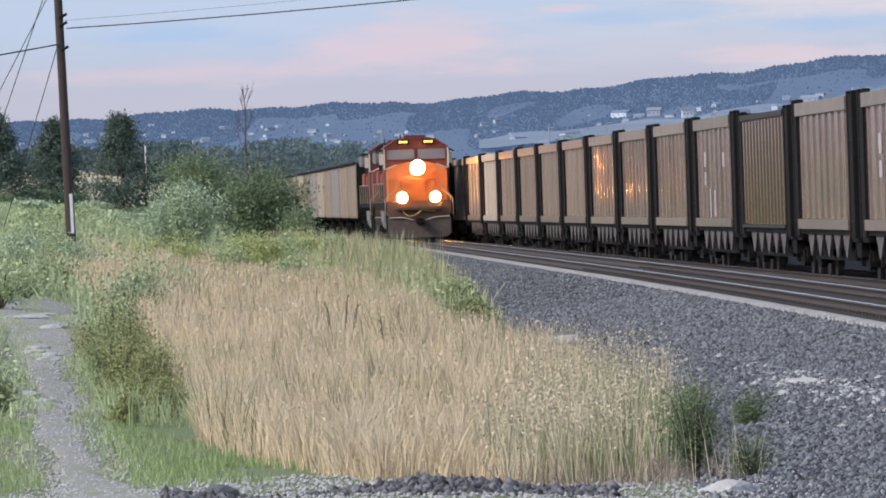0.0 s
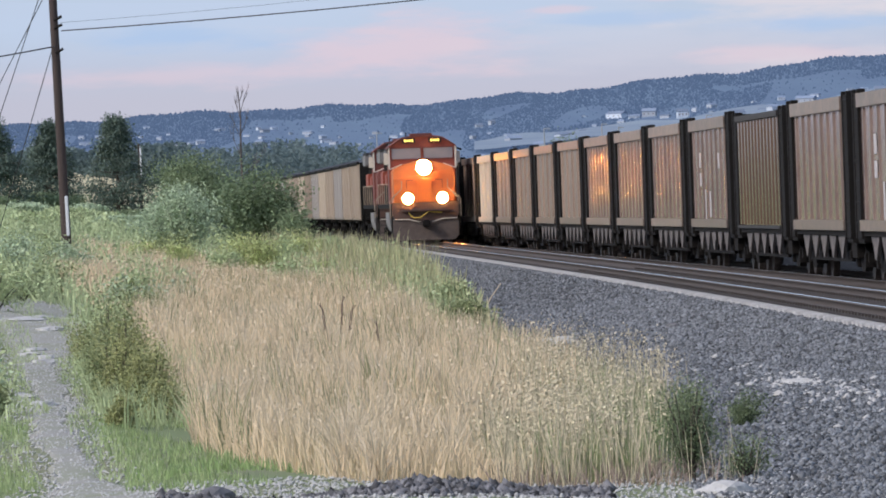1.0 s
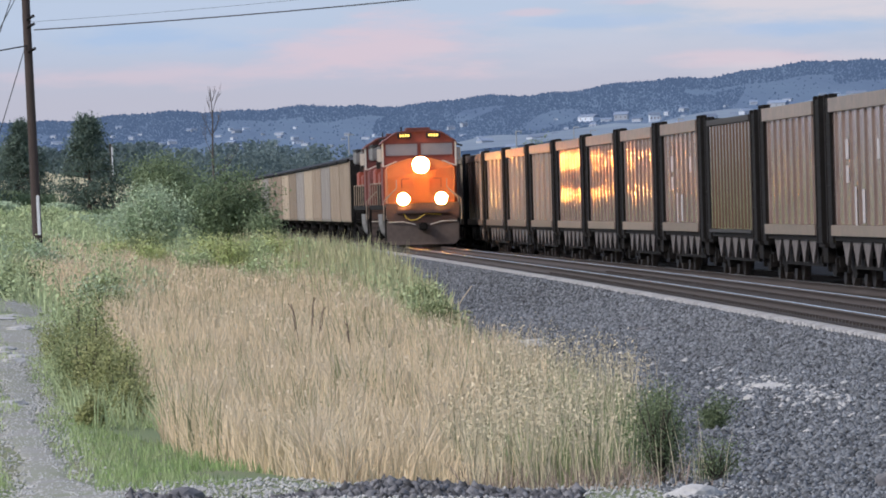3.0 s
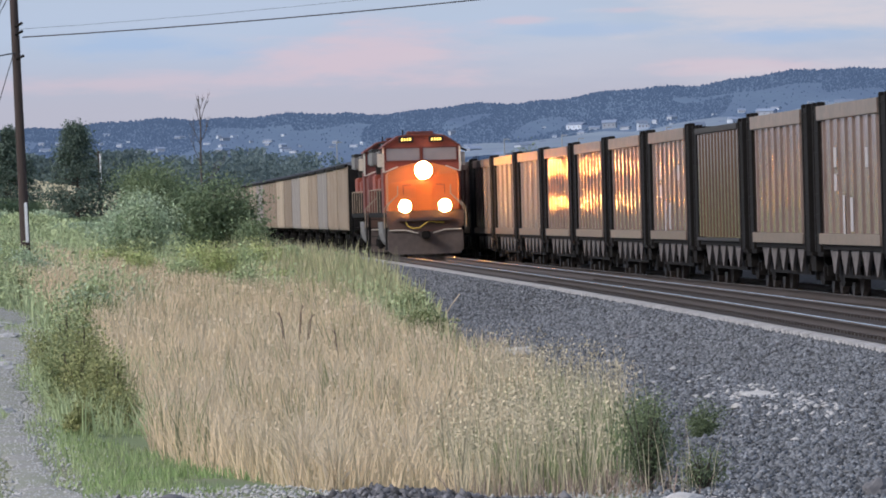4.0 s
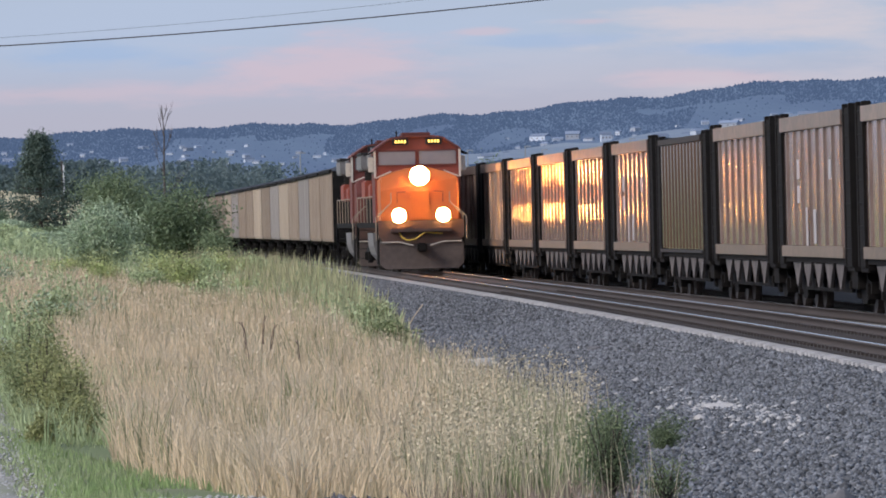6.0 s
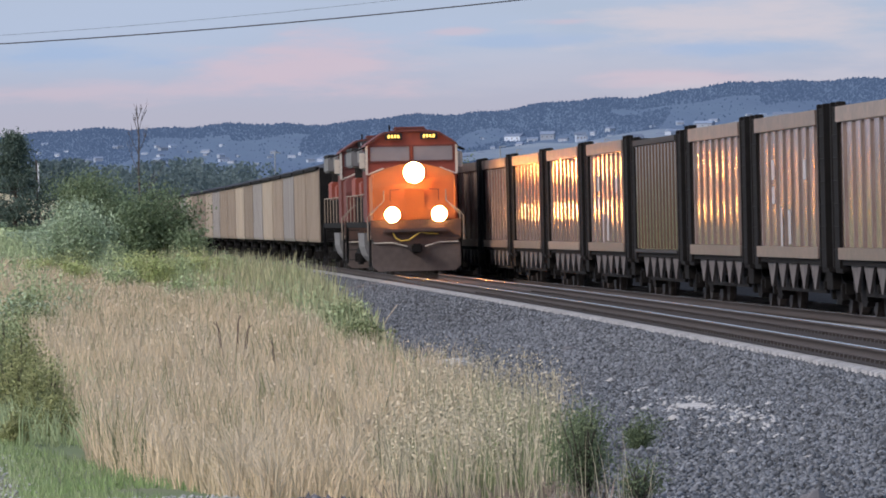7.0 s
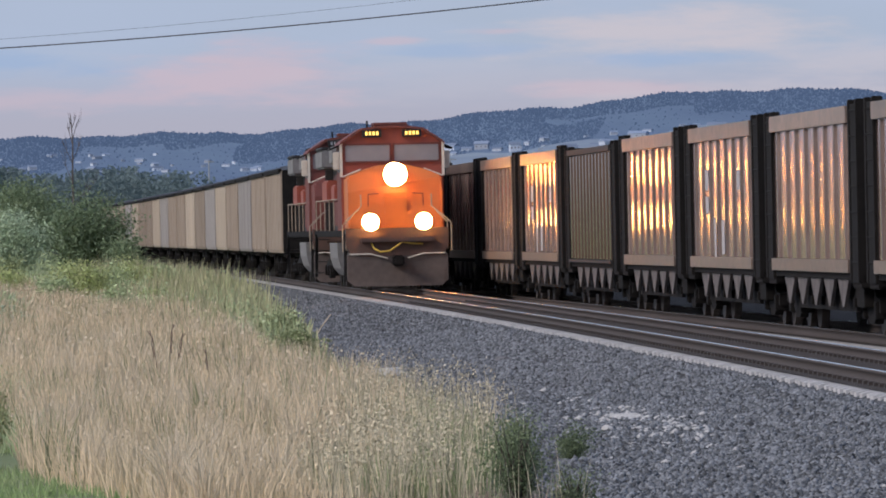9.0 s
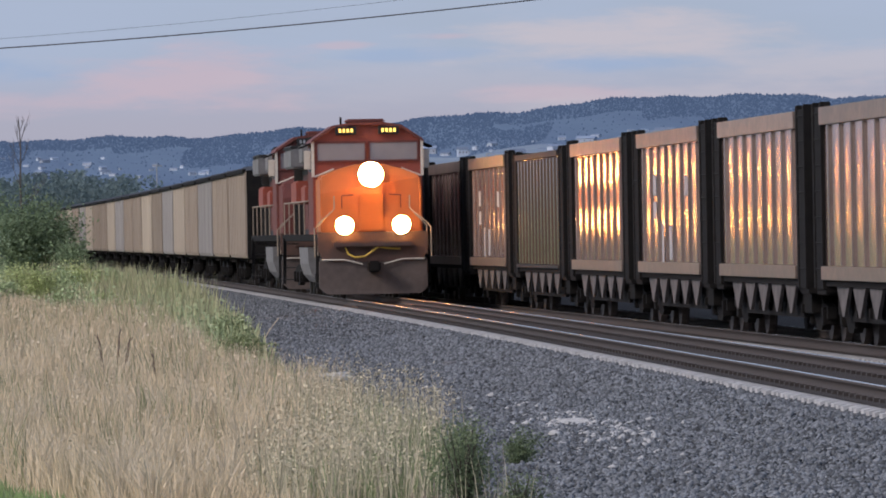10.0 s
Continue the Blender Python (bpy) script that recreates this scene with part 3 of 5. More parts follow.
def hopper_car(style, label):
    """Standing coal hopper: ribbed sides, black end frames and a row of tapered chutes. Origin on the rail at its far end, body towards -y."""
    skin_m, ribs, rib_w, chord_m = {
        "alu": (M_alu, 8, 0.15, M_chord), "mauve": (M_alu_mauve, 8, 0.15, M_chord), "dark": (M_darkcar, 13, 0.35, M_soot),
        "plain": (M_brown, 4, 0.12, M_chord), "beige": (M_beige, 3, 0.10, M_beige)}[style]
    car = thing("hopper_car", label, "railway hopper car", "standing hopper train")
    top, sill, half, length = (3.98 if style == "dark" else 4.06), 1.14, 1.58, 12.45
    x_in = half - (0.10 if style != "dark" else 0.12)
    bm = bmesh.new()
    prism(bm, [(-x_in, sill), (x_in, sill), (x_in, top - 0.05), (x_in - 0.06, top - 0.05), (x_in - 0.06, sill + 0.3), (-x_in + 0.06, sill + 0.3), (-x_in + 0.06, top - 0.05), (-x_in, top - 0.05)], -length, 0)
    body = part("body", bm, skin_m, car)
    for s in (-1, 1):
        bm = boxed(s * (half - 0.0275) - 0.0325, s * (half - 0.0275) + 0.0325, -length, 0, top - (0.14 if style == "dark" else 0.30), top, bevel=0.008)
        part("top_chord", bm, chord_m, car)
        bm = boxed(s * (half - 0.0275) - 0.0325, s * (half - 0.0275) + 0.0325, -length, 0, sill - 0.02, sill + (0.06 if style == "dark" else 0.21), bevel=0.008)
        part("side_sill", bm, chord_m, car)
    pitch = length / ribs
    for s in (-1, 1):
        for k in range(ribs):
            y = -length + pitch * (k + 0.5)
            a, b = (sill + 0.08, top - 0.16) if style == "dark" else (sill + 0.225, top - 0.315)
            bm = bmesh.new()
            flare, deep = (0.03, 0.044) if style in ("alu", "mauve") else (0.07, 0.075)
            outline = [(x_in - 0.01, y - rib_w / 2 - flare), (x_in + deep, y - rib_w / 2), (x_in + deep + (0.02 if style == "dark" else 0.006), y), (x_in + deep, y + rib_w / 2), (x_in - 0.01, y + rib_w / 2 + flare)]
            lo = [bm.verts.new((s * x, yy, a)) for x, yy in outline]
            hi = [bm.verts.new((s * x, yy, b)) for x, yy in outline]
            for i in range(4):
                bm.faces.new((lo[i], lo[i + 1], hi[i + 1], hi[i]))
            bm.faces.new(hi)
            bm.faces.new(lo[::-1])
            bmesh.ops.recalc_face_normals(bm, faces=bm.faces[:])
            part("side_rib", bm, M_post if style in ("alu", "mauve") else skin_m, body)
    if style in ("alu", "mauve"):
        # sheets between the posts, each slightly bulged; the slant is added to place lamp glints
        uneven = random.Random(3 if style == "alu" else 8)
        for s in (-1, 1):
            for k in range(ribs + 1):
                y0 = max(-length + 0.01, -length + pitch * (k - 0.5) + rib_w / 2 + 0.035)
                y1 = min(-0.01, -length + pitch * (k + 0.5) - rib_w / 2 - 0.035)
                sag, lean = uneven.uniform(0.005, 0.012), uneven.uniform(0.016, 0.022) * (y1 - y0) / 2
                us = np.linspace(-1, 1, 11)
                outline = [(x_in - 0.01, y0)] + [(x_in + 0.004 + sag * (1 - u * u) + lean * (1 - u), (y0 + y1) / 2 + u * (y1 - y0) / 2) for u in us] + [(x_in - 0.01, y1)]
                bm = bmesh.new()
                lo = [bm.verts.new((s * x, yy, sill + 0.215)) for x, yy in outline]
                hi = [bm.verts.new((s * x, yy, top - 0.305)) for x, yy in outline]
                for i in range(len(outline) - 1):
                    bm.faces.new((lo[i], lo[i + 1], hi[i + 1], hi[i]))
                bm.faces.new(hi)
                bm.faces.new(lo[::-1])
                bmesh.ops.recalc_face_normals(bm, faces=bm.faces[:])
                part("side_panel", bm, skin_m, body)
    for y0, y1 in ((-length - 1.3, -length - 0.02), (0.02, 1.3)):
        bm = bmesh.new()
        for s in (-1, 1):
            box(bm, s * 1.46 - 0.09, s * 1.46 + 0.09, y0, y0 + 0.22, 0.95, top + 0.10, 0.015)
            box(bm, s * 1.46 - 0.09, s * 1.46 + 0.09, y1 - 0.22, y1, 0.95, top + 0.10, 0.015)
            for z in np.linspace(1.3, top - 0.1, 7):
                rod(bm, (s * 1.53, y0 + 0.1, z), (s * 1.53, y1 - 0.1, z), 0.02, seg=5)
        for s in (-1, 1):
            box(bm, s * 1.50 - 0.03, s * 1.50 + 0.03, y0 + 0.05, y1 - 0.05, 0.95, top + 0.02)
        edge = y1 if y1 < 0 else y0
        box(bm, -1.5, 1.5, edge - 0.04, edge + 0.04, 0.9, top + 0.02)
        box(bm, -1.5, 1.5, y0, y1, 0.85, 1.10, 0.02)
        box(bm, -1.5, 1.5, y0 + 0.05, y1 - 0.05, top - 0.1, top - 0.02)
        part("end_frame", bm, M_black, car)
        mid = -length - 1.3 if y1 < 0 else 1.3
        bm = boxed(-0.18, 0.18, min(mid, mid + (0.62 if mid > 0 else -0.62)), max(mid, mid + (0.62 if mid > 0 else -0.62)), 0.72, 1.02, bevel=0.03)
        part("coupler", bm, M_black, car)
    if style == "mauve":
        for y, z, w, hh in ((-3.4, 2.95, 0.6, 0.42), (-3.4, 2.42, 0.6, 0.36), (-5.0, 1.7, 0.35, 0.9), (-6.6, 1.75, 0.5, 0.7), (-9.8, 2.9, 0.5, 0.4)):
            part("data_panel", boxed(-x_in - 0.058, -x_in - 0.048, y - w / 2, y + w / 2, z - hh / 2, z + hh / 2), M_panel, car, "faded white data panel")
    for k in range(5):
        y = -length + 1.9 + (length - 3.8) * k / 4
        for s in (-1, 1):
            bm = side_prism(bmesh.new(), [(y - 0.85, sill - 0.14), (y + 0.85, sill - 0.14), (y + 0.10, 0.50), (y - 0.10, 0.50)], s * 1.42 - 0.03, s * 1.42 + 0.03)
            part("hopper_chute", bm, M_chute, car)
    bm = boxed(-1.30, 1.30, -length, 0, 0.50, sill, bevel=0.02)
    box(bm, -1.5, 1.5, -length, 0, sill - 0.13, sill - 0.03)
    for k in range(7):
        y = -length + 1.2 + (length - 2.4) * k / 6
        box(bm, -1.35, 1.35, y - 0.09, y + 0.09, 0.50, 0.66)
    box(bm, -1.30, -1.22, -length + 1.2, -1.2, 0.42, 0.55)
    box(bm, 1.22, 1.30, -length + 1.2, -1.2, 0.42, 0.55)
    part("underframe", bm, M_black, car)
    truck(car, -length + 0.35, (-0.89, 0.89))
    truck(car, -0.35, (-0.89, 0.89))
    return car


HOPPERS = {
    "alu": "dull ribbed aluminium coal hopper with black ends",
    "mauve": "mauve-grey ribbed coal hopper with white streaks",
    "dark": "dark brown closely ribbed coal hopper, slightly lower",
    "plain": "smooth brown coal hopper with pale top edge",
    "beige": "smooth beige coal hopper in the standing train"}
order = {-3: "mauve", -2: "alu", -1: "alu", 0: "mauve", 1: "alu", 2: "dark", 3: "mauve", 4: "alu", 5: "alu", 6: "alu", 7: "plain", 8: "plain", 9: "plain", 10: "plain", 11: "beige", 12: "plain", 13: "beige", 14: "plain", 15: "alu", 16: "plain", 17: "plain"}
made = {}
for k, style in order.items():
    place = pose(FAR_X, 159.3 + 16.2 * k, FAR_Z)
    if style in made:
        car = copy_thing(made[style], place)
    else:
        car = made[style] = hopper_car(style, HOPPERS[style])
        car.matrix_world = place
    if k == 1:
        car["label"] = "pale ribbed aluminium coal hopper with whitened lower sill"


# ---- the moving train ----
def gondola(style, label):
    """Loaded coal gondola, origin on the rail at its front end, body towards +y."""
    mat = {"tan": M_tan, "beige": M_beige, "grey": M_greycar}[style]
    car = thing("coal_gondola", label, "railway gondola car", "moving coal train")
    y0, y1, top, low, half = 0.85, 15.35, 4.03, 1.03, 1.60
    bm = bmesh.new()
    outline = [(-half + 0.05, low), (half - 0.05, low), (half, low + 0.12), (half, top - 0.12), (half - 0.05, top), (-half + 0.05, top), (-half, top - 0.12), (-half, low + 0.12)]
    prism(bm, outline, y0, y1)
    body = part("body", bm, mat, car)
    for s in (-1, 1):
        part("top_rail", boxed(s * half - 0.09, s * half + 0.04, y0, y1, top - 0.10, top + 0.05, bevel=0.02), M_black, body)
    for k in range(11):
        y = y0 + 0.1 + (y1 - y0 - 0.2) * k / 10
        for s in (-1, 1):
            part("side_post", boxed(s * half - 0.02, s * half + 0.035, y - 0.05, y + 0.05, low + 0.1, top - 0.1), mat, body)
    for y in (y0 - 0.03, y1 - 0.02):
        part("end_wall", boxed(-half + 0.05, half - 0.05, y, y + 0.05, low, top), M_black, car)
    nx, ny = 9, 40
    verts, faces = [], []
    for j in range(ny):
        for i in range(nx):
            u, v = i / (nx - 1) * 2 - 1, j / (ny - 1)
            z = top - 0.06 + 0.42 * (1 - abs(u) ** 2.2) * min(1, 6 * v, 6 * (1 - v)) + 0.07 * noise.noise(Vector((u * 3, v * 18, 2.0)))
            verts.append((u * (half - 0.08), y0 + 0.05 + (y1 - y0 - 0.1) * v, z))
    for j in range(ny - 1):
        for i in range(nx - 1):
            a = j * nx + i
            faces.append((a, a + 1, a + nx + 1, a + nx))
    raw("coal_load", verts, faces, M_coal, car)["label"] = "heaped black coal load"
    part("underframe", boxed(-0.3, 0.3, 0.0, 16.2, 0.72, 1.04), M_black, car)
    truck(car, 1.95, (-0.89, 0.89))
    truck(car, 14.25, (-0.89, 0.89))
    return car


def beam_lamp(parent, name, x, y, z, r, face, glow):
    """A flat lamp face behind upright slats added to narrow the beam, with an added glowing ring and a short hood; the
    light leaves forward.
    """
    # face is oversized, so the lamp's bloom is part of its shape
    lamp = part(name, rod(bmesh.new(), (x, y, z), (x, y + 0.04, z), r, seg=24), face, parent)
    # slats are added to narrow the beam, so cars alongside stay dark
    bm = bmesh.new()
    for k in range(-8, 9):
        dx = k * r / 8.5
        half = math.sqrt(r * r - dx * dx)
        box(bm, x + dx - 0.0015, x + dx + 0.0015, y - 0.15, y - 0.006, z - half, z + half)
    part("glare_slats", bm, M_black, lamp)
    # ring is added to throw glow back onto the nose
    ring = [(x + math.cos(a) * (r + 0.02), y - 0.15, z + math.sin(a) * (r + 0.02)) for a in np.linspace(0, 6.28318, 25)]
    part("rim", tube(bmesh.new(), ring, 0.022, 6), glow, lamp)
    # short hood is likewise added to cut light to the sides
    part("hood", hood_ring(x, y - 0.145, y + 0.06, z, r + 0.03), M_black, lamp)
    return lamp


def hood_ring(x, y0, y1, z, r):
    """An open cylinder round a lamp glass."""
    bm = bmesh.new()
    rings = [[bm.verts.new((x + math.cos(a) * q, y, z + math.sin(a) * q)) for a in np.linspace(0, 6.28318, 25)[:-1]] for q, y in ((r, y1), (r, y0), (r - 0.02, y0), (r - 0.02, y1))]
    for a, b in zip(rings, rings[1:]):
        for j in range(24):
            bm.faces.new((a[j], a[(j + 1) % 24], b[(j + 1) % 24], b[j]))
    bmesh.ops.recalc_face_normals(bm, faces=bm.faces[:])
    return bm


def locomotive(lead):
    label = "orange diesel locomotive with blazing headlights leading the coal train" if lead else "second orange diesel locomotive with grimy dark hood"
    loco = thing("locomotive", label, "locomotive", "moving coal train")
    # snow plow, pilot and anticlimber
    bm = bmesh.new()
    front = [(-1.50, 1.05), (1.50, 1.05), (1.50, 0.30), (1.30, 0.12), (-1.30, 0.12), (-1.50, 0.30)]
    prism(bm, front, 0.30, 0.55)
    for v in bm.verts:
        if v.co.y < 0.4 and v.co.z < 0.5:
            v.co.y -= 0.35 * (1 - abs(v.co.x) / 1.8)
    part("plow", bm, M_plow, loco, "worn grey-brown snow plow")
    bm = bmesh.new()
    pilot = [(-1.53, 1.85), (-1.53, 1.35), (-1.40, 1.10), (-1.05, 1.02), (1.05, 1.02), (1.40, 1.10), (1.53, 1.35), (1.53, 1.85)]
    prism(bm, pilot, 0.28, 0.75)
    part("pilot", bm, M_grime, loco, "grimy brown pilot plate")
    part("anticlimber", boxed(-1.10, 1.10, 0.05, 0.32, 1.42, 1.56, bevel=0.03), M_grime, loco)
    part("coupler", boxed(-0.17, 0.17, -0.35, 0.4, 0.72, 1.04, bevel=0.05), M_black, loco)
    for s in (-1, 1):
        part("uncoupling_lever", tube(bmesh.new(), [(s * 1.42, 0.24, 1.08), (s * 0.8, 0.22, 1.08), (s * 0.3, 0.2, 0.95)], 0.022), M_cream, loco)
    hose = [(-0.78, 0.2, 1.42), (-0.70, 0.14, 1.24), (-0.52, 0.1, 1.14), (-0.25, 0.1, 1.16), (0.0, 0.1, 1.33), (0.15, 0.12, 1.43), (0.4, 0.16, 1.38), (0.75, 0.2, 1.36)]
    part("hose", tube(bmesh.new(), hose, 0.028), M_yellow, loco, "yellow jumper hose")
    # deck and side sills
    bm = boxed(-1.53, 1.53, 0.5, 22.3, 1.60, 1.80, bevel=0.02)
    part("deck", bm, M_black, loco)
    # nose
    bm = bmesh.new()
    prism(bm, [(-1.47, 1.80), (1.47, 1.80), (1.47, 2.95), (1.47, 3.38), (1.0, 3.58), (0.38, 3.74), (-0.38, 3.74), (-1.0, 3.58), (-1.47, 3.38), (-1.47, 2.95)], 0.90, 2.45)
    for v in bm.verts:
        if v.co.y < 1.0:
            v.co.y += max(0.0, v.co.z - 2.95) * 0.7
            v.co.x *= 0.96
    bmesh.ops.bevel(bm, geom=[e for e in bm.edges if e.calc_face_angle(0) > 0.5], offset=0.06, segments=2, affect="EDGES")
    part("nose", bm, M_orange if lead else M_maroon, loco)
    part("nose_door", boxed(-0.34, 0.34, 0.875, 0.92, 1.86, 2.90, bevel=0.02), M_orange if lead else M_maroon, loco)
    # cab: front wall with two panes, sides and a peaked roof
    cab = [(-1.53, 1.80), (1.53, 1.80), (1.53, 4.42), (0.95, 4.80), (0.4, 4.87), (-0.4, 4.87), (-0.95, 4.80), (-1.53, 4.42)]
    bm = bmesh.new()
    prism(bm, cab, 2.35, 5.1)
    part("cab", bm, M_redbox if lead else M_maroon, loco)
    roof = [(-1.60, 4.36), (-1.53, 4.46), (-0.95, 4.84), (-0.4, 4.92), (0.4, 4.92), (0.95, 4.84), (1.53, 4.46), (1.60, 4.36), (1.53, 4.38), (0.93, 4.76), (0.4, 4.84), (-0.4, 4.84), (-0.93, 4.76), (-1.53, 4.38)]
    part("cab_roof", prism(bmesh.new(), roof, 2.22, 5.3), M_maroon, loco)
    for s in (-1, 1):
        x0, x1 = sorted((s * 0.07, s * 1.40))
        pane = part("windshield", boxed(x0, x1, 2.315, 2.345, 3.86, 4.34, bevel=0.02), M_glass, loco, "cab windshield greyed by glare")
        bm = bmesh.new()
        for a, b, c, d in ((x0 - 0.04, x1 + 0.04, 4.34, 4.39), (x0 - 0.04, x1 + 0.04, 3.81, 3.86), (x0 - 0.04, x0, 3.86, 4.34), (x1, x1 + 0.04, 3.86, 4.34)):
            box(bm, a, b, 2.295, 2.35, c, d)
        part("window_frame", bm, M_maroon, pane)
        part("stripe", tube(bmesh.new(), [(s * 1.50, 2.33, 3.40), (s * 0.95, 2.33, 3.62)], 0.025), M_cream, loco)
        part("corner_post", boxed(s * 1.53 - 0.04, s * 1.53 + 0.04, 2.30, 2.42, 3.4, 4.42), M_cream, loco)
        part("cab_side", boxed(s * 1.534 - 0.006, s * 1.534 + 0.006, 2.46, 5.08, 1.85, 4.36), M_maroon, loco, "dark maroon cab side")
        part("side_window", boxed(s * 1.543 - 0.01, s * 1.543 + 0.01, 3.0, 4.5, 3.55, 4.2), M_glass, loco)
        bm = bmesh.new()
        prism(bm, [(s * 1.5, 4.40), (s * 1.86, 4.24), (s * 1.86, 4.20), (s * 1.5, 4.34)], 2.9, 4.6)
        part("sun_visor", bm, M_black, loco)
        part("mirror", boxed(s * 1.66 - 0.10, s * 1.66 + 0.10, 2.75, 2.80, 3.62, 4.15, bevel=0.02), M_cream, loco)
        # number boards with glowing figures as plain bars
        b = part("number_board", boxed(s * 0.60 - 0.29, s * 0.60 + 0.29, 2.20, 2.36, 4.575, 4.795, bevel=0.015), M_board, loco, "lit number board")
        for k in range(4):
            x = s * 0.60 - 0.165 + 0.11 * k
            part("figure", boxed(x - 0.030, x + 0.030, 2.188, 2.203, 4.635, 4.74), M_digit if lead else M_grey, b)
        # front handrails and steps
        rail = [(s * 1.62, 0.30, 1.15), (s * 1.62, 0.30, 1.95), (s * 1.50, 0.35, 2.10), (s * 1.12, 0.5, 2.42), (s * 1.05, 0.55, 2.50), (s * 1.05, 0.55, 2.85)]
        part("handrail", tube(bmesh.new(), rail, 0.024), M_pipe, loco, "pale front handrail")
        part("handrail", tube(bmesh.new(), [(s * 1.52, 0.62, 1.2), (s * 1.52, 0.62, 2.0), (s * 1.15, 0.8, 2.4)], 0.02), M_pipe, loco)
        part("nose_grab_iron", tube(bmesh.new(), [(s * 0.82, 0.85, 2.5), (s * 0.82, 0.80, 2.86), (s * 0.5, 0.80, 2.88)], 0.018), M_maroon, loco)
        for y in (0.95, 21.2):
            bm = bmesh.new()
            side_prism(bm, [(y - 0.45, 1.7), (y - 0.30, 1.7), (y + 0.1, 0.45), (y + 0.5, 0.30), (y + 0.62, 0.30), (y + 0.62, 0.40), (y + 0.2, 0.55), (y - 0.05, 1.0)], s * 1.52 - 0.05, s * 1.52 + 0.05)
            for z in (0.42, 0.78, 1.14, 1.5):
                box(bm, s * 1.30 - 0.22, s * 1.30 + 0.22, y - 0.1, y + 0.35, z, z + 0.04)
            part("step_well", bm, M_soot, loco, "grimy side steps")
        # long hood walkway railings
        pts = [(s * 1.49, y, 2.75) for y in np.linspace(5.6, 21.5, 6)]
        bm = tube(bmesh.new(), pts, 0.022)
        for p in pts:
            rod(bm, (p[0], p[1], 1.75), p, 0.02, seg=5)
        part("walkway_railing", bm, M_pipe, loco)
        beam_lamp(loco, "ditch_light", s * 0.79, 0.28, 2.03, 0.215, M_ditch if lead else M_grey, M_spill if lead else M_grey)
        part("ditch_light_housing", rod(bmesh.new(), (s * 0.79, 0.33, 2.03), (s * 0.79, 0.62, 2.03), 0.235, seg=16), M_black, loco)
        part("ditch_light_bracket", boxed(s * 0.79 - 0.12, s * 0.79 + 0.12, 0.36, 0.58, 1.80, 1.86), M_black, loco)
    beam_lamp(loco, "headlight", 0, 0.93, 3.44, 0.31, M_lamp if lead else M_grey, M_spill if lead else M_grey)
    part("headlight_housing", rod(bmesh.new(), (0, 0.98, 3.44), (0, 1.9, 3.44), 0.345, seg=24), M_maroon, loco)
    # roof gear
    bm = boxed(-0.55, 0.55, 2.9, 4.3, 4.90, 5.02, bevel=0.05)
    part("air_conditioner", bm, M_maroon, loco)
    bm = rod(bmesh.new(), (-0.70, 3.0, 4.84), (-0.70, 3.0, 5.08), 0.03)
    part("antenna", bm, M_black, loco)
    # long hood with doors, grilles, blower bulge and radiator wings
    bm = bmesh.new()
    prism(bm, [(-0.95, 1.80), (0.95, 1.80), (0.95, 4.10), (0.62, 4.45), (-0.62, 4.45), (-0.95, 4.10)], 5.1, 21.0)
    hood = part("hood", bm, M_soot, loco, "dark grimy engine hood")
    for k in range(14):
        y = 6.0 + k * 0.95
        for s in (-1, 1):
            part("hood_door", boxed(s * 0.97 - 0.03, s * 0.97 + 0.03, y, y + 0.88, 1.95, 3.6, bevel=0.01), M_maroon if k % 5 else M_soot, hood)
    for y0, y1, w, z0, z1, mat in ((5.3, 8.1, 1.40, 3.50, 4.48, M_soot), (8.4, 10.6, 1.48, 2.70, 3.22, M_redbox), (11.0, 13.0, 1.42, 3.86, 4.42, M_tank), (11.6, 14.4, 1.15, 4.1, 4.66, M_black), (13.2, 16.6, 1.50, 2.70, 3.38, M_redbox), (15.8, 20.6, 1.52, 3.78, 4.36, M_tank), (15.9, 20.6, 1.55, 4.34, 4.46, M_soot)):
        part("equipment_box", boxed(-w, w, y0, y1, z0, z1, bevel=0.05), mat, hood)
    part("exhaust_stack", boxed(-0.35, 0.35, 12.4, 13.6, 4.45, 4.85, bevel=0.04), M_black, hood)
    part("rear_wall", boxed(-1.2, 1.2, 20.9, 21.1, 1.8, 4.4, bevel=0.04), M_soot, loco)
    bm = bmesh.new()
    prism(bm, [(-1.30, 0.62), (-1.12, 0.42), (-0.85, 0.34), (0.85, 0.34), (1.12, 0.42), (1.30, 0.62), (1.40, 0.95), (1.42, 1.42), (-1.42, 1.42), (-1.40, 0.95)], 8.6, 13.8)
    part("fuel_tank", bm, M_tank, loco, "dusty grey fuel tank")
    truck(loco, 4.6, (-1.85, 0.0, 1.85), 0.53, 1.18)
    truck(loco, 17.8, (-1.85, 0.0, 1.85), 0.53, 1.18)
    return loco


lead_loco, second_loco = locomotive(True), locomotive(False)
wagons = []
first = {}
styles = ["tan", "tan", "grey", "tan", "beige", "grey", "tan", "beige", "tan", "tan", "grey", "beige", "tan", "tan", "beige", "grey", "tan", "beige", "tan", "tan"]
names = {"tan": "loaded tan coal gondola with heaped black coal", "beige": "loaded pale beige coal gondola with heaped coal", "grey": "loaded grey coal gondola with heaped black coal"}
for style in styles:
    if style in first:
        wagons.append(copy_thing(first[style], Matrix()))
    else:
        first[style] = gondola(style, names[style])
        wagons.append(first[style])


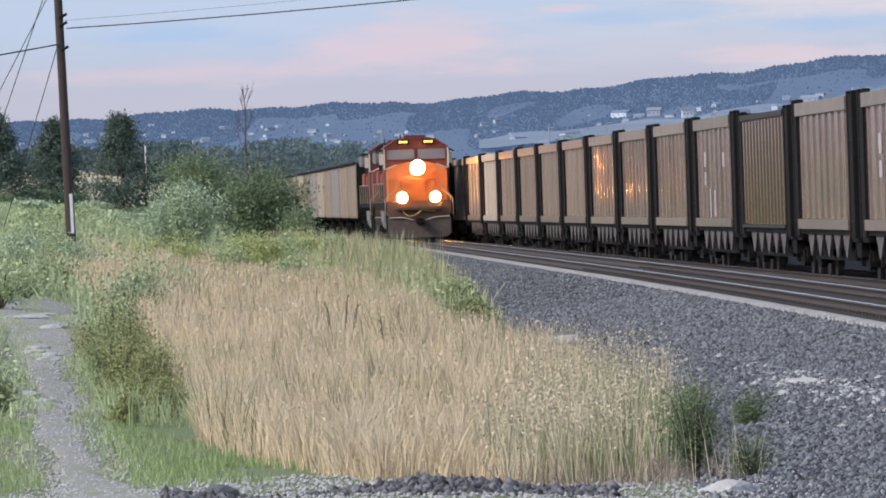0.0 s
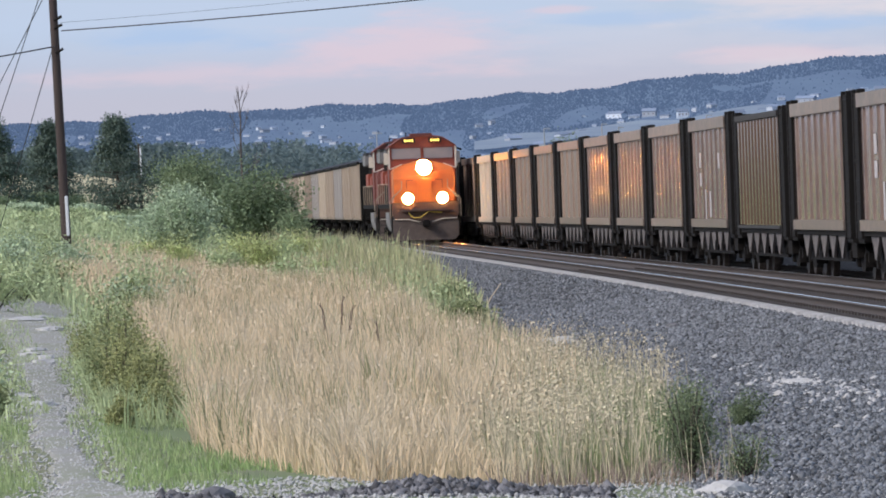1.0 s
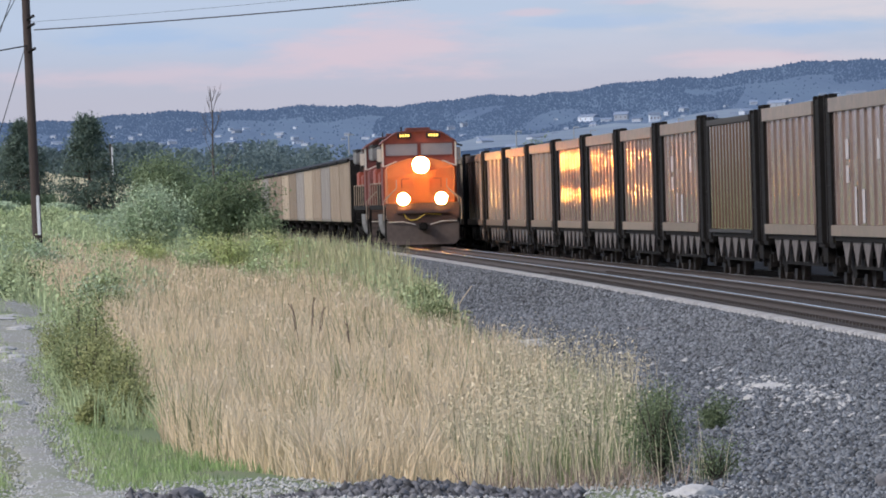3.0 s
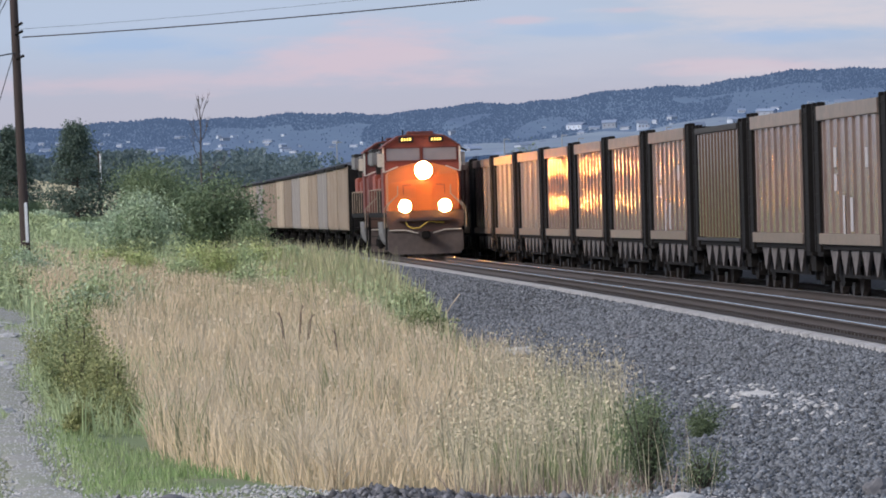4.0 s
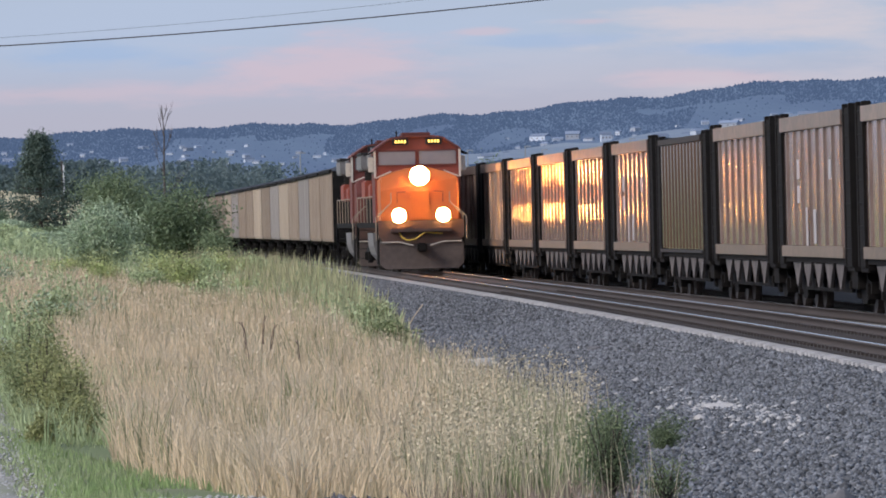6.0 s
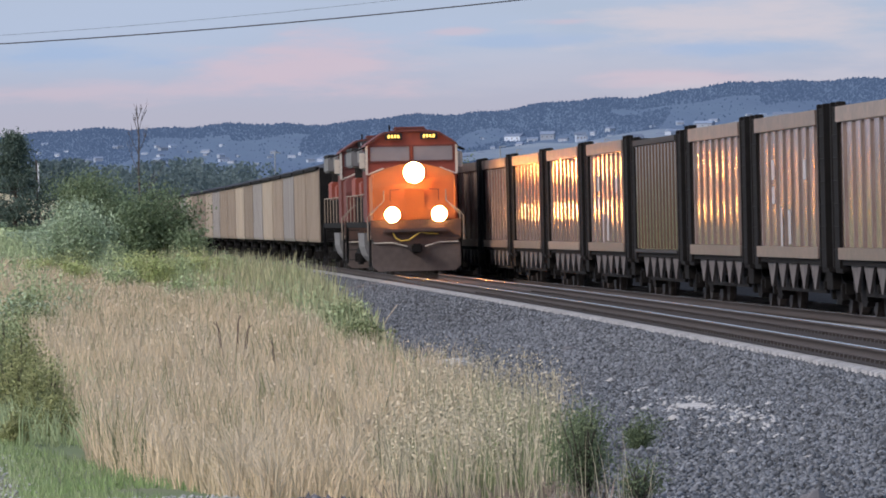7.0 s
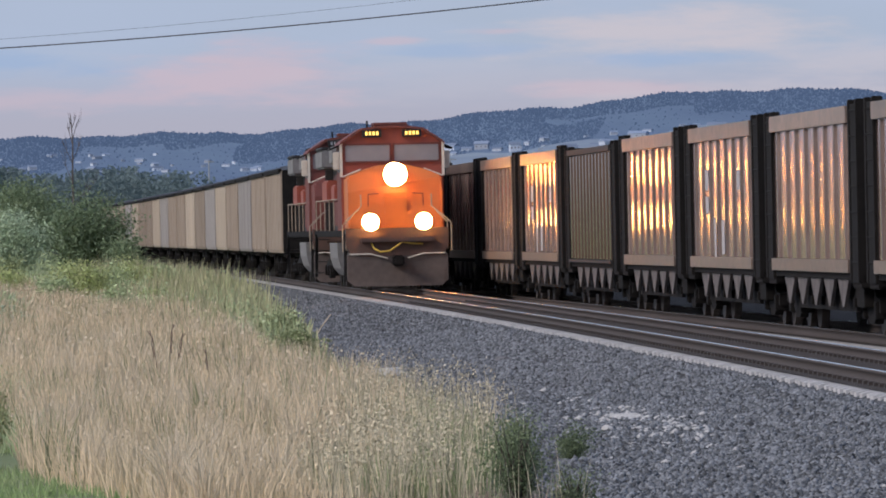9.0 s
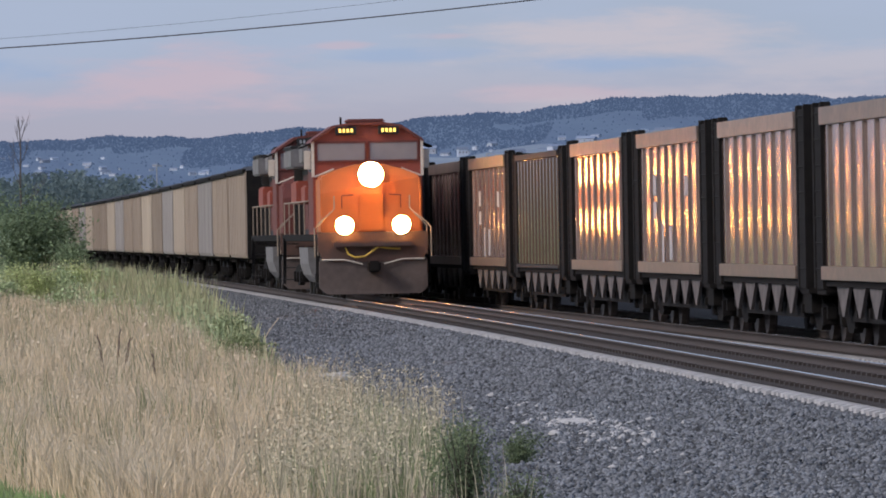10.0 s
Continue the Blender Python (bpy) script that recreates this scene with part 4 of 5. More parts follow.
# ---- vegetation ----
def blades(name, roots, heights, widths, lean, mat, rng, label, category, bend=0.35):
    """Tapered bent blades, three triangles each, in one mesh."""
    n = len(roots)
    a = rng.uniform(0, 6.283, n)
    side = np.stack([np.cos(a), np.sin(a) * 0.4, np.zeros(n)], -1) * widths[:, None]
    dirx = rng.normal(0, lean, n)
    diry = rng.normal(0, lean, n)
    tip = np.stack([dirx, diry, np.sqrt(np.clip(1 - dirx ** 2 - diry ** 2, 0.2, 1))], -1) * heights[:, None]
    mid = tip * 0.55
    mid[:, :2] *= 1 - bend
    v = np.stack([roots - side, roots + side, roots + mid - side * 0.7, roots + mid + side * 0.7, roots + tip], 1)
    f = np.array([(0, 1, 3), (0, 3, 2), (2, 3, 4)])
    faces = (f[None] + (np.arange(n) * 5)[:, None, None]).reshape(-1, 3)
    return tagged(many(name, v.reshape(-1, 3), faces, mat), label, category, kind="stuff")


def leaves(centres, size, rng, up=0.3):
    """Small four-cornered leaf clumps, each tilted at random."""
    n = len(centres)
    u = rng.normal(0, 1, (n, 3))
    u /= np.linalg.norm(u, axis=1)[:, None]
    w = rng.normal(0, 1, (n, 3))
    w[:, 2] += up
    v = np.cross(u, w)
    v /= np.linalg.norm(v, axis=1)[:, None]
    s = (size * rng.uniform(0.5, 1.4, n))[:, None]
    q = np.stack([centres - u * s, centres - v * s * 0.5, centres + u * s, centres + v * s * 0.5], 1)
    return q.reshape(-1, 3), np.arange(4 * n).reshape(n, 4)


def scatter(rng, n, region):
    """n places over region: a test of x, y arrays, tried within its bounds."""
    (x0, x1, y0, y1), test, near = region
    xs, ys = [], []
    got = 0
    while got < n:
        y = y0 + (y1 - y0) * rng.random(n) ** near
        x = rng.uniform(x0, x1, n)
        ok = test(x, y)
        xs.append(x[ok])
        ys.append(y[ok])
        got += ok.sum()
    x, y = np.concatenate(xs)[:n], np.concatenate(ys)[:n]
    return np.stack([x, y, ground_z(x, y) - 0.02], -1)


def wobble(x, y, s=0.5):
    return 0.6 * np.sin(x * 2.1 * s + y * 0.31) + 0.5 * np.sin(y * 0.17 * s + x * 1.3 + 2)


def path_x(y):
    return -0.62 - (y - 64) * 0.0186


rng = np.random.default_rng(11)
# golden grass between the path and the ballast
golden = ((-2.5, 8.0, 60.5, 270), lambda x, y: (x < toe_x(y) - 0.15 - 1.1 * np.clip((y - 95) / 40, 0, 1)) & (x < 2.95 + 0.075 * (y - 61) + 0.25 * wobble(x * 4, y * 2) + 0.45 * np.sin(x * 917.0 + y * 613.0)) & (x > 0.55 + 0.35 * wobble(x, y) + 0.9 * np.clip((74 - y) / 12, 0, 1) - 0.011 * (y - 80) - 1.5 * np.clip((y - 140) / 50, 0, 1)) & (y > 61.5 + 1.0 * wobble(x * 3, y)), 1.55)
p = scatter(rng, 100000, golden)
h = rng.uniform(0.30, 0.85, len(p)) * (0.85 + 0.22 * wobble(p[:, 0] * 3.1, p[:, 1] * 1.7)) * np.clip(0.55 + (p[:, 1] - 61) / 14, 0.5, 1.0)
blades("dry_grass", p, h, rng.uniform(0.0035, 0.0075, len(p)) * (1 + p[:, 1] / 170), 0.28, M_straw, rng, "tall golden dry grass gone to seed", "grass")
k = rng.choice(len(p), 36000, replace=False)
tops = p[k] + np.stack([rng.normal(0, 0.10, len(k)), rng.normal(0, 0.10, len(k)), h[k] * rng.uniform(0.85, 1.0, len(k))], -1)
v, f = leaves(tops, 0.015 * (0.5 + p[k, 1] / 130), rng, 3.0)
tagged(many("grass_seed_heads", v, f, M_straw_pale), "feathery pale seed heads on dry grass", "grass", kind="stuff")
# fountain-shaped tufts of longer dry blades
tufts = scatter(rng, 230, ((-0.5, 6.5, 62, 150), lambda x, y: golden[1](x, y) & (x < toe_x(y) - 0.9), 1.3))
each = 70
p = np.repeat(tufts, each, 0) + rng.normal(0, 0.035, (230 * each, 3)) * np.array([1, 1, 0])
h = np.repeat(rng.uniform(0.5, 0.95, 230), each) * rng.uniform(0.6, 1.0, 230 * each)
blades("dry_grass_tufts", p, h, rng.uniform(0.003, 0.006, len(p)) * (1 + p[:, 1] / 170), 0.40, M_straw_pale, rng, "arching tufts of long pale dry grass", "grass", 0.5)
dusky = scatter(rng, 3600, ((0.0, 6.5, 64, 240), lambda x, y: golden[1](x, y) & (wobble(x * 3.7 + 1.0, y * 1.3) > 0.5), 1.4))
h = rng.uniform(0.45, 0.95, len(dusky))
blades("brown_weed_stems", dusky, h, rng.uniform(0.003, 0.007, len(dusky)) * (1 + dusky[:, 1] / 170), 0.2, M_dusky, rng, "brown and olive weed stems in the dry grass", "weeds", 0.2)
# pale tall weeds by the ballast edge
pale = ((2.9, 6.3, 61, 92), lambda x, y: (x < np.minimum(toe_x(y) - 0.1, 3.85 + 0.09 * (y - 61)) + 0.15 * wobble(x * 5, y * 3) + 0.38 * np.sin(x * 917.0 + y * 613.0)) & (x > 2.7 + 0.062 * (y - 61) + 0.35 * wobble(x, y)), 1.5)
p = scatter(rng, 1700, pale)
h = rng.uniform(0.45, 1.0, len(p)) * (0.9 + 0.14 * wobble(p[:, 0] * 6, p[:, 1] * 2))
blades("seeding_weeds", p, h, rng.uniform(0.004, 0.007, len(p)), 0.14, M_weedhead, rng, "tan seeding weeds with branched heads", "weeds", 0.1)
k = rng.choice(np.flatnonzero(rng.random(len(p)) < 0.5), 8500)
tops = p[k] + np.stack([rng.normal(0, 0.035, len(k)), rng.normal(0, 0.035, len(k)), h[k] * (1.02 - 0.45 * rng.random(len(k)) ** 1.6)], -1)
v, f = leaves(tops, 0.016, rng, 1.0)
tagged(many("weed_heads", v, f, M_weedhead), "tan dry flower heads of tall weeds", "weeds", kind="stuff")
p = scatter(rng, 1700, ((3.0, 6.2, 62, 88), lambda x, y: (x < np.minimum(toe_x(y) - 0.1, 4.1 + 0.09 * (y - 61))) & (x > 3.1 + 0.062 * (y - 61) + 0.3 * wobble(x, y)) & (wobble(x * 4, y * 2.2) > -0.3), 1.3))
blades("weed_undergrowth", p, rng.uniform(0.25, 0.65, len(p)), rng.uniform(0.005, 0.010, len(p)), 0.3, M_weed_dark, rng, "green undergrowth beneath the dry weeds", "weeds")
p = scatter(rng, 2600, ((-1.0, 1.6, 79, 112), lambda x, y: (x > path_x(y) + 0.5) & (x < 0.9 + 0.5 * wobble(x * 2, y)) & (wobble(x * 3, y) > -0.1), 1.1))
blades("weed_margin", p, rng.uniform(0.2, 0.6, len(p)), rng.uniform(0.006, 0.011, len(p)), 0.3, M_weed, rng, "green weeds mixed into the dry grass", "weeds")
# fresh low grass by the path
fresh = ((-4, 2.2, 62, 82), lambda x, y: (np.abs(x - path_x(y)) > 0.38 + 0.1 * wobble(x * 2, y)) & (x < 1.6 - 0.05 * (y - 62)) & (wobble(x * 2.3, y * 2) > -0.3), 1.0)
p = scatter(rng, 16000, fresh)
blades("fresh_grass", p, rng.uniform(0.04, 0.15, len(p)), rng.uniform(0.004, 0.008, len(p)), 0.3, M_lawn, rng, "low fresh green grass beside the path", "grass")
# thin grass growing into the footpath
p = scatter(rng, 11000, ((-4.4, 0.4, 66, 178), lambda x, y: (np.abs(x - path_x(y)) < 0.75 + 0.1 * wobble(x, y) + 0.9 * np.clip((y - 110) / 40, 0, 1)) & (wobble(x * 5.0 + 2, y * 0.9) > 0.15 - 0.5 * (np.abs(x - path_x(y)) > 0.25)), 1.1))
blades("path_grass", p, rng.uniform(0.04, 0.16, len(p)), rng.uniform(0.005, 0.010, len(p)), 0.35, M_weed, rng, "thin grey-green grass growing into the footpath", "grass")
# tall yellow-green spikes along the ballast edge
spikes = ((2.5, 9.6, 128, 330), lambda x, y: (x < toe_x(y) - 0.05) & (x > toe_x(y) - 1.7 - 2.2 * np.clip((y - 200) / 60, 0, 1) - 1.1 * np.sin(x * 917.0 + y * 613.0) + 0.6 * wobble(x * 2, y)), 1.0)
p = scatter(rng, 7000, spikes)
h = rng.uniform(0.5, 1.0, len(p)) * np.clip(0.5 + (p[:, 1] - 126) / 90, 0.5, 1.25) * (1 + 0.3 * wobble(p[:, 0] * 2, p[:, 1]))
blades("tall_weeds", p, h, rng.uniform(0.015, 0.04, len(p)), 0.16, M_spike, rng, "tall yellow-green flowering weeds along the ballast", "weeds", 0.1)
# green weeds over the left slope and further off
weeds = ((-16, 9.5, 80, 500), lambda x, y: (x < toe_x(y) - 0.2) & (np.abs(x - path_x(y)) > 0.42 + 0.12 * wobble(x * 4, y) + 0.5 * np.clip((y - 105) / 25, 0, 1) - 2.2 * np.clip((y - 160) / 14, 0, 1)) & ((x < 0.2 + 0.4 * wobble(x, y) - 2.0 * np.clip((y - 140) / 50, 0, 1) * (y < 275)) | ((y > 190 + 30 * wobble(x * 0.6, y * 0.2)) & (wobble(x * 0.8 + 3, y * 0.5) > 0.35 - 0.8 * np.clip((y - 300) / 60, 0, 1))) | (x > toe_x(y) - 1.5)) & ((y > 92) | (x < -0.9) | (x > 4)), 1.15)
p = scatter(rng, 46000, weeds)
h = rng.uniform(0.3, 0.8, len(p)) * np.clip(0.5 + (p[:, 1] - 90) / 110, 0.45, 1.35) * (1 + 0.25 * wobble(p[:, 0], p[:, 1] * 0.3)) * np.clip((520 - p[:, 1]) / 220, 0.3, 1)
blades("green_weeds", p, h, rng.uniform(0.006, 0.014, len(p)) * (1 + p[:, 1] / 180), 0.25, M_weed, rng, "thick green weeds and tall grass", "weeds")
k = rng.integers(0, len(p), 80000)
tops = p[k] + np.stack([rng.normal(0, 0.12, len(k)), rng.normal(0, 0.12, len(k)), h[k] * rng.uniform(0.2, 1.0, len(k))], -1)
v, f = leaves(tops, 0.040 * (0.6 + p[k, 1] / 250), rng)
tagged(many("weed_leaves", v, f, M_weed), "leafy green tops of roadside weeds", "weeds", kind="stuff")


def clump(name, label, x, y, w, height, count, size, mat, seed, category="shrub", trunk=True, stems=9, lower=0.12, z=None):
    """A shrub: leaning stems and a ragged crown of small leaves gathered in lobes."""
    r = np.random.default_rng(seed)
    ob = thing(name, label, category)
    base = float(ground_z(x, y)) if z is None else z
    ob.matrix_world = pose(x, y, base - 0.03)
    bm = bmesh.new()
    lobes = []
    for _ in range(stems):
        a = r.uniform(0, 6.28)
        out = (r.random() ** 0.6) * w * 0.36
        tip = Vector((math.cos(a) * out, math.sin(a) * out, height * r.uniform(0.4, 0.88) * (1 - 0.35 * (out / (w * 0.5)) ** 2)))
        mid = Vector((tip.x * 0.35, tip.y * 0.35, tip.z * 0.5))
        rod(bm, (r.normal(0, w * 0.03), r.normal(0, w * 0.03), 0), mid, 0.012 * height + 0.006, 0.008 * height + 0.004, 6)
        rod(bm, mid, tip, 0.008 * height + 0.004, 0.003, 5)
        lobes += [tip, tip * 0.8, mid + Vector((tip.x, tip.y, 0)) * 0.3]
    part("woody_base", bm, M_bark, ob)
    c = np.array([l[:] for l in lobes])
    which = r.integers(0, len(c), count)
    spread = np.array([w, w, height * 0.8]) * 0.115
    pts = c[which] + r.normal(0, 1, (count, 3)) * spread
    pts[:, 2] = np.clip(pts[:, 2], lower * height, height * 1.04)
    v, f = leaves(pts, np.full(count, size), r)
    crown = many("crown", v, f, mat)
    crown.parent = ob
    return ob


def pine(label, x, y, w, height, seed):
    """A bushy pine: tapered trunk, whorls of limbs and needle tufts along them."""
    r = np.random.default_rng(seed)
    ob = thing("pine_tree", label, "pine tree")
    ob.matrix_world = pose(x, y, float(ground_z(x, y)) - 0.05)
    part("trunk", rod(bmesh.new(), (0, 0, 0), (0.05, 0, height * 0.96), height * 0.022, 0.02, 9), M_bark, ob)
    bm = bmesh.new()
    pts = []
    for _ in range(170):
        t = r.uniform(0.03, 0.98)
        reach = w * 0.5 * (1.04 - t) * (0.68 + 0.45 * r.random()) * min(1, 0.6 + t * 2.2)
        a = r.uniform(0, 6.28)
        root = Vector((0, 0, t * height))
        tip = root + Vector((math.cos(a) * reach, math.sin(a) * reach, reach * r.uniform(-0.08, 0.25)))
        rod(bm, root, tip, 0.03, 0.008, 5)
        for _ in range(95):
            q = root.lerp(tip, r.uniform(0.3, 1.03))
            pts.append((q.x + r.normal(0, 0.14 * w / 3), q.y + r.normal(0, 0.14 * w / 3), q.z + r.normal(0, 0.10 * w / 3) + 0.03))
    part("limb_whorl", bm, M_bark, ob)
    pts = np.array(pts)
    v, f = leaves(pts, np.full(len(pts), 0.09), r, 1.5)
    many("crown", v, f, M_needle).parent = ob
    return ob


def dead_tree(x, y, height):
    r = random.Random(5)
    ob = thing("dead_tree", "leafless dead tree with thin bare branches", "tree")
    ob.matrix_world = pose(x, y, float(ground_z(x, y)) - 0.05)
    trunk = bmesh.new()
    pts = [(0, 0, 0), (0.02, 0, height * 0.35), (-0.03, 0, height * 0.6), (0.02, 0, height * 0.82), (-0.06, 0, height)]
    for k, (a, b) in enumerate(zip(pts, pts[1:])):
        rod(trunk, a, b, 0.075 - 0.015 * k, 0.060 - 0.015 * k, 8)
    part("trunk", trunk, M_deadwood, ob)

    def grow(limbs, a, d, length, rad, depth):
        b = a + d * length
        rod(limbs, a, b, rad, rad * 0.55, 5)
        if depth:
            for _ in range(3):
                e = (d + Vector((r.uniform(-0.55, 0.55), r.uniform(-0.5, 0.5), r.uniform(0.0, 0.6)))).normalized()
                grow(limbs, a.lerp(b, r.uniform(0.45, 1.0)), e, length * r.uniform(0.4, 0.65), rad * 0.5, depth - 1)

    for z, dx, up, ln in ((0.46, 1, 0.9, 1.1), (0.42, 0.8, 1.0, 1.3), (0.58, -0.6, 1.5, 1.0), (0.70, -0.7, 1.6, 1.1), (0.72, 0.7, 1.5, 0.9), (0.82, -0.45, 1.8, 0.8), (0.84, 0.5, 1.8, 0.9), (0.9, -0.3, 1.6, 0.6), (0.92, 0.5, 1.4, 0.5), (0.36, 0.9, 0.55, 1.2)):
        limb = bmesh.new()
        grow(limb, Vector((0, 0, z * height)), Vector((dx, r.uniform(-0.4, 0.4), up)).normalized(), ln * height / 7.5, 0.02, 2)
        part("branch", limb, M_deadwood, ob)
    return ob


for k, (x, y, w, hh) in enumerate(((-0.25, 86, 0.7, 1.15), (0.0, 83.5, 0.6, 0.85), (-0.42, 88, 0.5, 1.0), (0.2, 81, 0.55, 0.6), (-0.1, 95, 0.8, 1.2), (-0.55, 99, 0.6, 1.1), (-0.25, 79.5, 0.4, 0.4), (-0.7, 108, 0.9, 0.9), (-0.45, 101, 0.9, 1.45), (-0.2, 92, 0.8, 1.35), (0.15, 84, 0.6, 0.95))):
    clump("weed_bush", "tall leafy green weed bush beside the path", x, y, w, hh, 3000, 0.020, (M_olive, M_weed_dark)[k % 3 == 2], 300 + k, stems=15, lower=0.02)
for k, (x, y, w, hh) in enumerate(((-1.75, 84, 0.5, 0.5), (-2.2, 96, 0.9, 0.6), (-2.7, 108, 1.1, 0.7), (-2.1, 76, 0.5, 0.35), (-0.1, 150, 1.4, 1.0), (-4.3, 180, 1.6, 0.9), (-0.4, 160, 1.5, 0.9))):
    clump("weed_bush", "low leafy green weed bush beyond the path", x, y, w, hh, 1300, 0.035, M_sage if k % 2 else M_weed_dark, 330 + k, stems=12, lower=0.02)
clump("small_shrub", "small dark green shrub at the ballast edge", 4.50, 61.8, 0.66, 0.98, 6500, 0.012, M_feather, 21, stems=34, lower=0.02)
clump("small_shrub", "thin dark green shrub beside dry weeds", 4.70, 64.5, 0.50, 0.90, 4500, 0.013, M_feather, 24, stems=12, lower=0.02)
for k, (x, y, w, hh) in enumerate(((3.5, 68, 0.5, 0.5), (3.95, 70, 0.5, 0.55), (4.2, 67, 0.4, 0.6), (3.2, 72, 0.6, 0.45))):
    clump("weed_bush", "dark green undergrowth among pale weeds", x, y, w, hh, 900, 0.02, M_weed_dark, 360 + k, stems=10, lower=0.02)
clump("small_shrub", "low round green shrub on the ballast", 6.05, 75, 0.48, 0.44, 3000, 0.013, M_feather, 22, stems=9, lower=0.02)
p = scatter(rng, 1500, ((2.6, 4.9, 60.5, 66), lambda x, y: (x > 2.8) & (x < 4.6 + 0.3 * np.sin(x * 917.0 + y * 613.0)), 1.0))
blades("dead_weed_litter", p, rng.uniform(0.08, 0.34, len(p)), rng.uniform(0.004, 0.008, len(p)), 0.5, M_litter, rng, "pinkish brown dead weed litter at the foot of the stems", "weeds")
p = scatter(rng, 34, ((3.9, 5.0, 60.3, 61.6), lambda x, y: x < 5.0, 1.0))
blades("stray_weed_stems", p, rng.uniform(0.35, 0.8, len(p)), rng.uniform(0.002, 0.0032, len(p)), 0.2, M_weedhead, rng, "stray pale weed stems before the shrub", "weeds", 0.2)
clump("small_shrub", "wispy low green shrub in loose gravel", 4.92, 61.3, 0.55, 0.50, 2200, 0.012, M_feather, 26, stems=22, lower=0.02)
clump("leafy_bush", "broad dark green leafy bush by the track", 5.35, 330, 4.6, 4.2, 18000, 0.075, M_leaf, 31, stems=26)
clump("sage_bush", "broad grey-green bush in the weeds", 1.70, 300, 3.7, 2.9, 14000, 0.062, M_sage, 32, stems=24)
clump("sage_bush", "low grey-green bush in the weeds", 7.1, 325, 2.6, 2.3, 8000, 0.062, M_willow, 33, stems=16)
shrubs = random.Random(12)
for k in range(22):
    y = shrubs.uniform(150, 430)
    x = shrubs.uniform(-0.034, 0.006) * y
    clump("weed_clump", "grey-green weed clump on the grassy slope", x, y, shrubs.uniform(1.2, 3.0), shrubs.uniform(0.6, 1.3), 1500, 0.028 + y * 0.00009, (M_sage, M_weed, M_weed_dark)[k % 3], 500 + k, stems=12, lower=0.02)
for k, (x, y, w, hh) in enumerate(((-6.6, 470, 3.4, 1.0), (-4.4, 462, 3.0, 1.2), (-3.0, 455, 2.4, 0.8), (-8.6, 440, 3.4, 1.0), (-0.2, 450, 2.6, 0.8), (1.3, 430, 2.6, 1.3), (-6.0, 400, 3.2, 0.9), (-3.6, 390, 3.0, 0.9), (-0.9, 360, 3.0, 0.9), (-4.6, 330, 2.6, 0.9), (0.1, 320, 2.6, 1.2))):
    clump("leafy_bush", "rounded green bush at the edge of the dry meadow" if k < 6 else "low grey-green bush on the grassy slope", x, y, w, hh, 5200, 0.075, (M_leaf, M_willow, M_sage)[k % 3] if k < 6 else (M_sage, M_weed)[k % 2], 420 + k, stems=15, lower=0.02)
for k, (x, y, w, hh) in enumerate(((2.7, 236, 1.4, 1.2), (3.3, 242, 1.7, 1.7), (3.95, 238, 1.6, 1.6), (4.6, 246, 1.7, 1.75), (5.3, 250, 1.6, 1.5), (6.0, 256, 1.6, 1.6), (6.7, 262, 1.5, 1.5), (1.4, 244, 1.6, 1.2), (0.2, 250, 1.6, 1.0), (4.3, 215, 1.2, 0.9), (5.6, 225, 1.2, 0.9), (6.3, 214, 1.1, 0.8))):
    clump("goldenrod_clump", "yellow-green flowering weed clump before the bushes", x, y, w, hh, 3600, 0.045, M_goldenrod if k % 3 else M_weed, 560 + k, stems=16, lower=0.02)
for k, (x, y) in enumerate(((-2.5, 214), (-1.7, 210), (-3.3, 212))):
    clump("weed_clump", "pale green weed clump hiding the pole foot", x, y, 1.5, 1.25, 2200, 0.045, M_sage if k else M_weed, 540 + k, stems=14, lower=0.02)
clump("willow", "round green willow beyond the weeds", 3.6, 500, 7.4, 4.6, 22000, 0.09, M_willow, 41, "tree", stems=20)
clump("willow", "low green willow thicket beside the pine", 5.6, 520, 4.0, 2.9, 9000, 0.10, M_leaf, 42, "tree", stems=16)
clump("leafy_bush", "round tree behind the standing train", 24.0, 420, 2.6, 6.2, 9000, 0.085, M_leaf, 44, "tree", stems=18)
pine("dense dark green pine on the grassy slope", -1.15, 480, 7.0, 6.2, 51)
pine("slender dark pine behind the utility pole", -5.7, 500, 6.0, 5.6, 52)
pine("dark pine at the edge of the meadow", -8.7, 460, 6.6, 5.6, 53)
dead_tree(4.92, 345, 7.6)
rock("boulder", "flat pale boulder half sunk in the ballast", 6.62, 118, -0.2, 0.20, 0.3, 0.10, M_pale_rock, 2.0)
rock("boulder", "pale rounded rock lying on loose gravel", 4.55, 58.6, -0.30, 0.22, 0.2, 0.10, M_pale_rock, 4.0)
rock("boulder", "broken white rock on the ballast shoulder", 7.75, 88, -0.22, 0.12, 0.25, 0.06, M_pale_rock, 6.0)
rock("dark_rock", "dark scrap of debris on the ballast", 8.9, 125, float(shoulder_z(np.array(8.9), np.array(125.0))) + 0.03, 0.16, 0.1, 0.06, M_rubble, 3.0)
clump("weed_bush", "dark green weed bush at the ballast toe", 5.75, 131, 1.1, 0.75, 2600, 0.034, M_weed_dark, 380, stems=14, lower=0.02)
clump("weed_bush", "green weed bush in the tall grass", 6.3, 150, 1.2, 0.9, 2600, 0.036, M_weed_dark, 381, stems=14, lower=0.02)
rock("dark_rock", "dark broken asphalt slab on the rubble mound", 0.52, 58.7, -0.20, 0.13, 0.2, 0.09, M_rubble, 8.0)
rock("dark_rock", "dark broken rock lying on the ballast", 6.1, 58.6, -0.26, 0.11, 0.15, 0.12, M_rubble, 7.0)

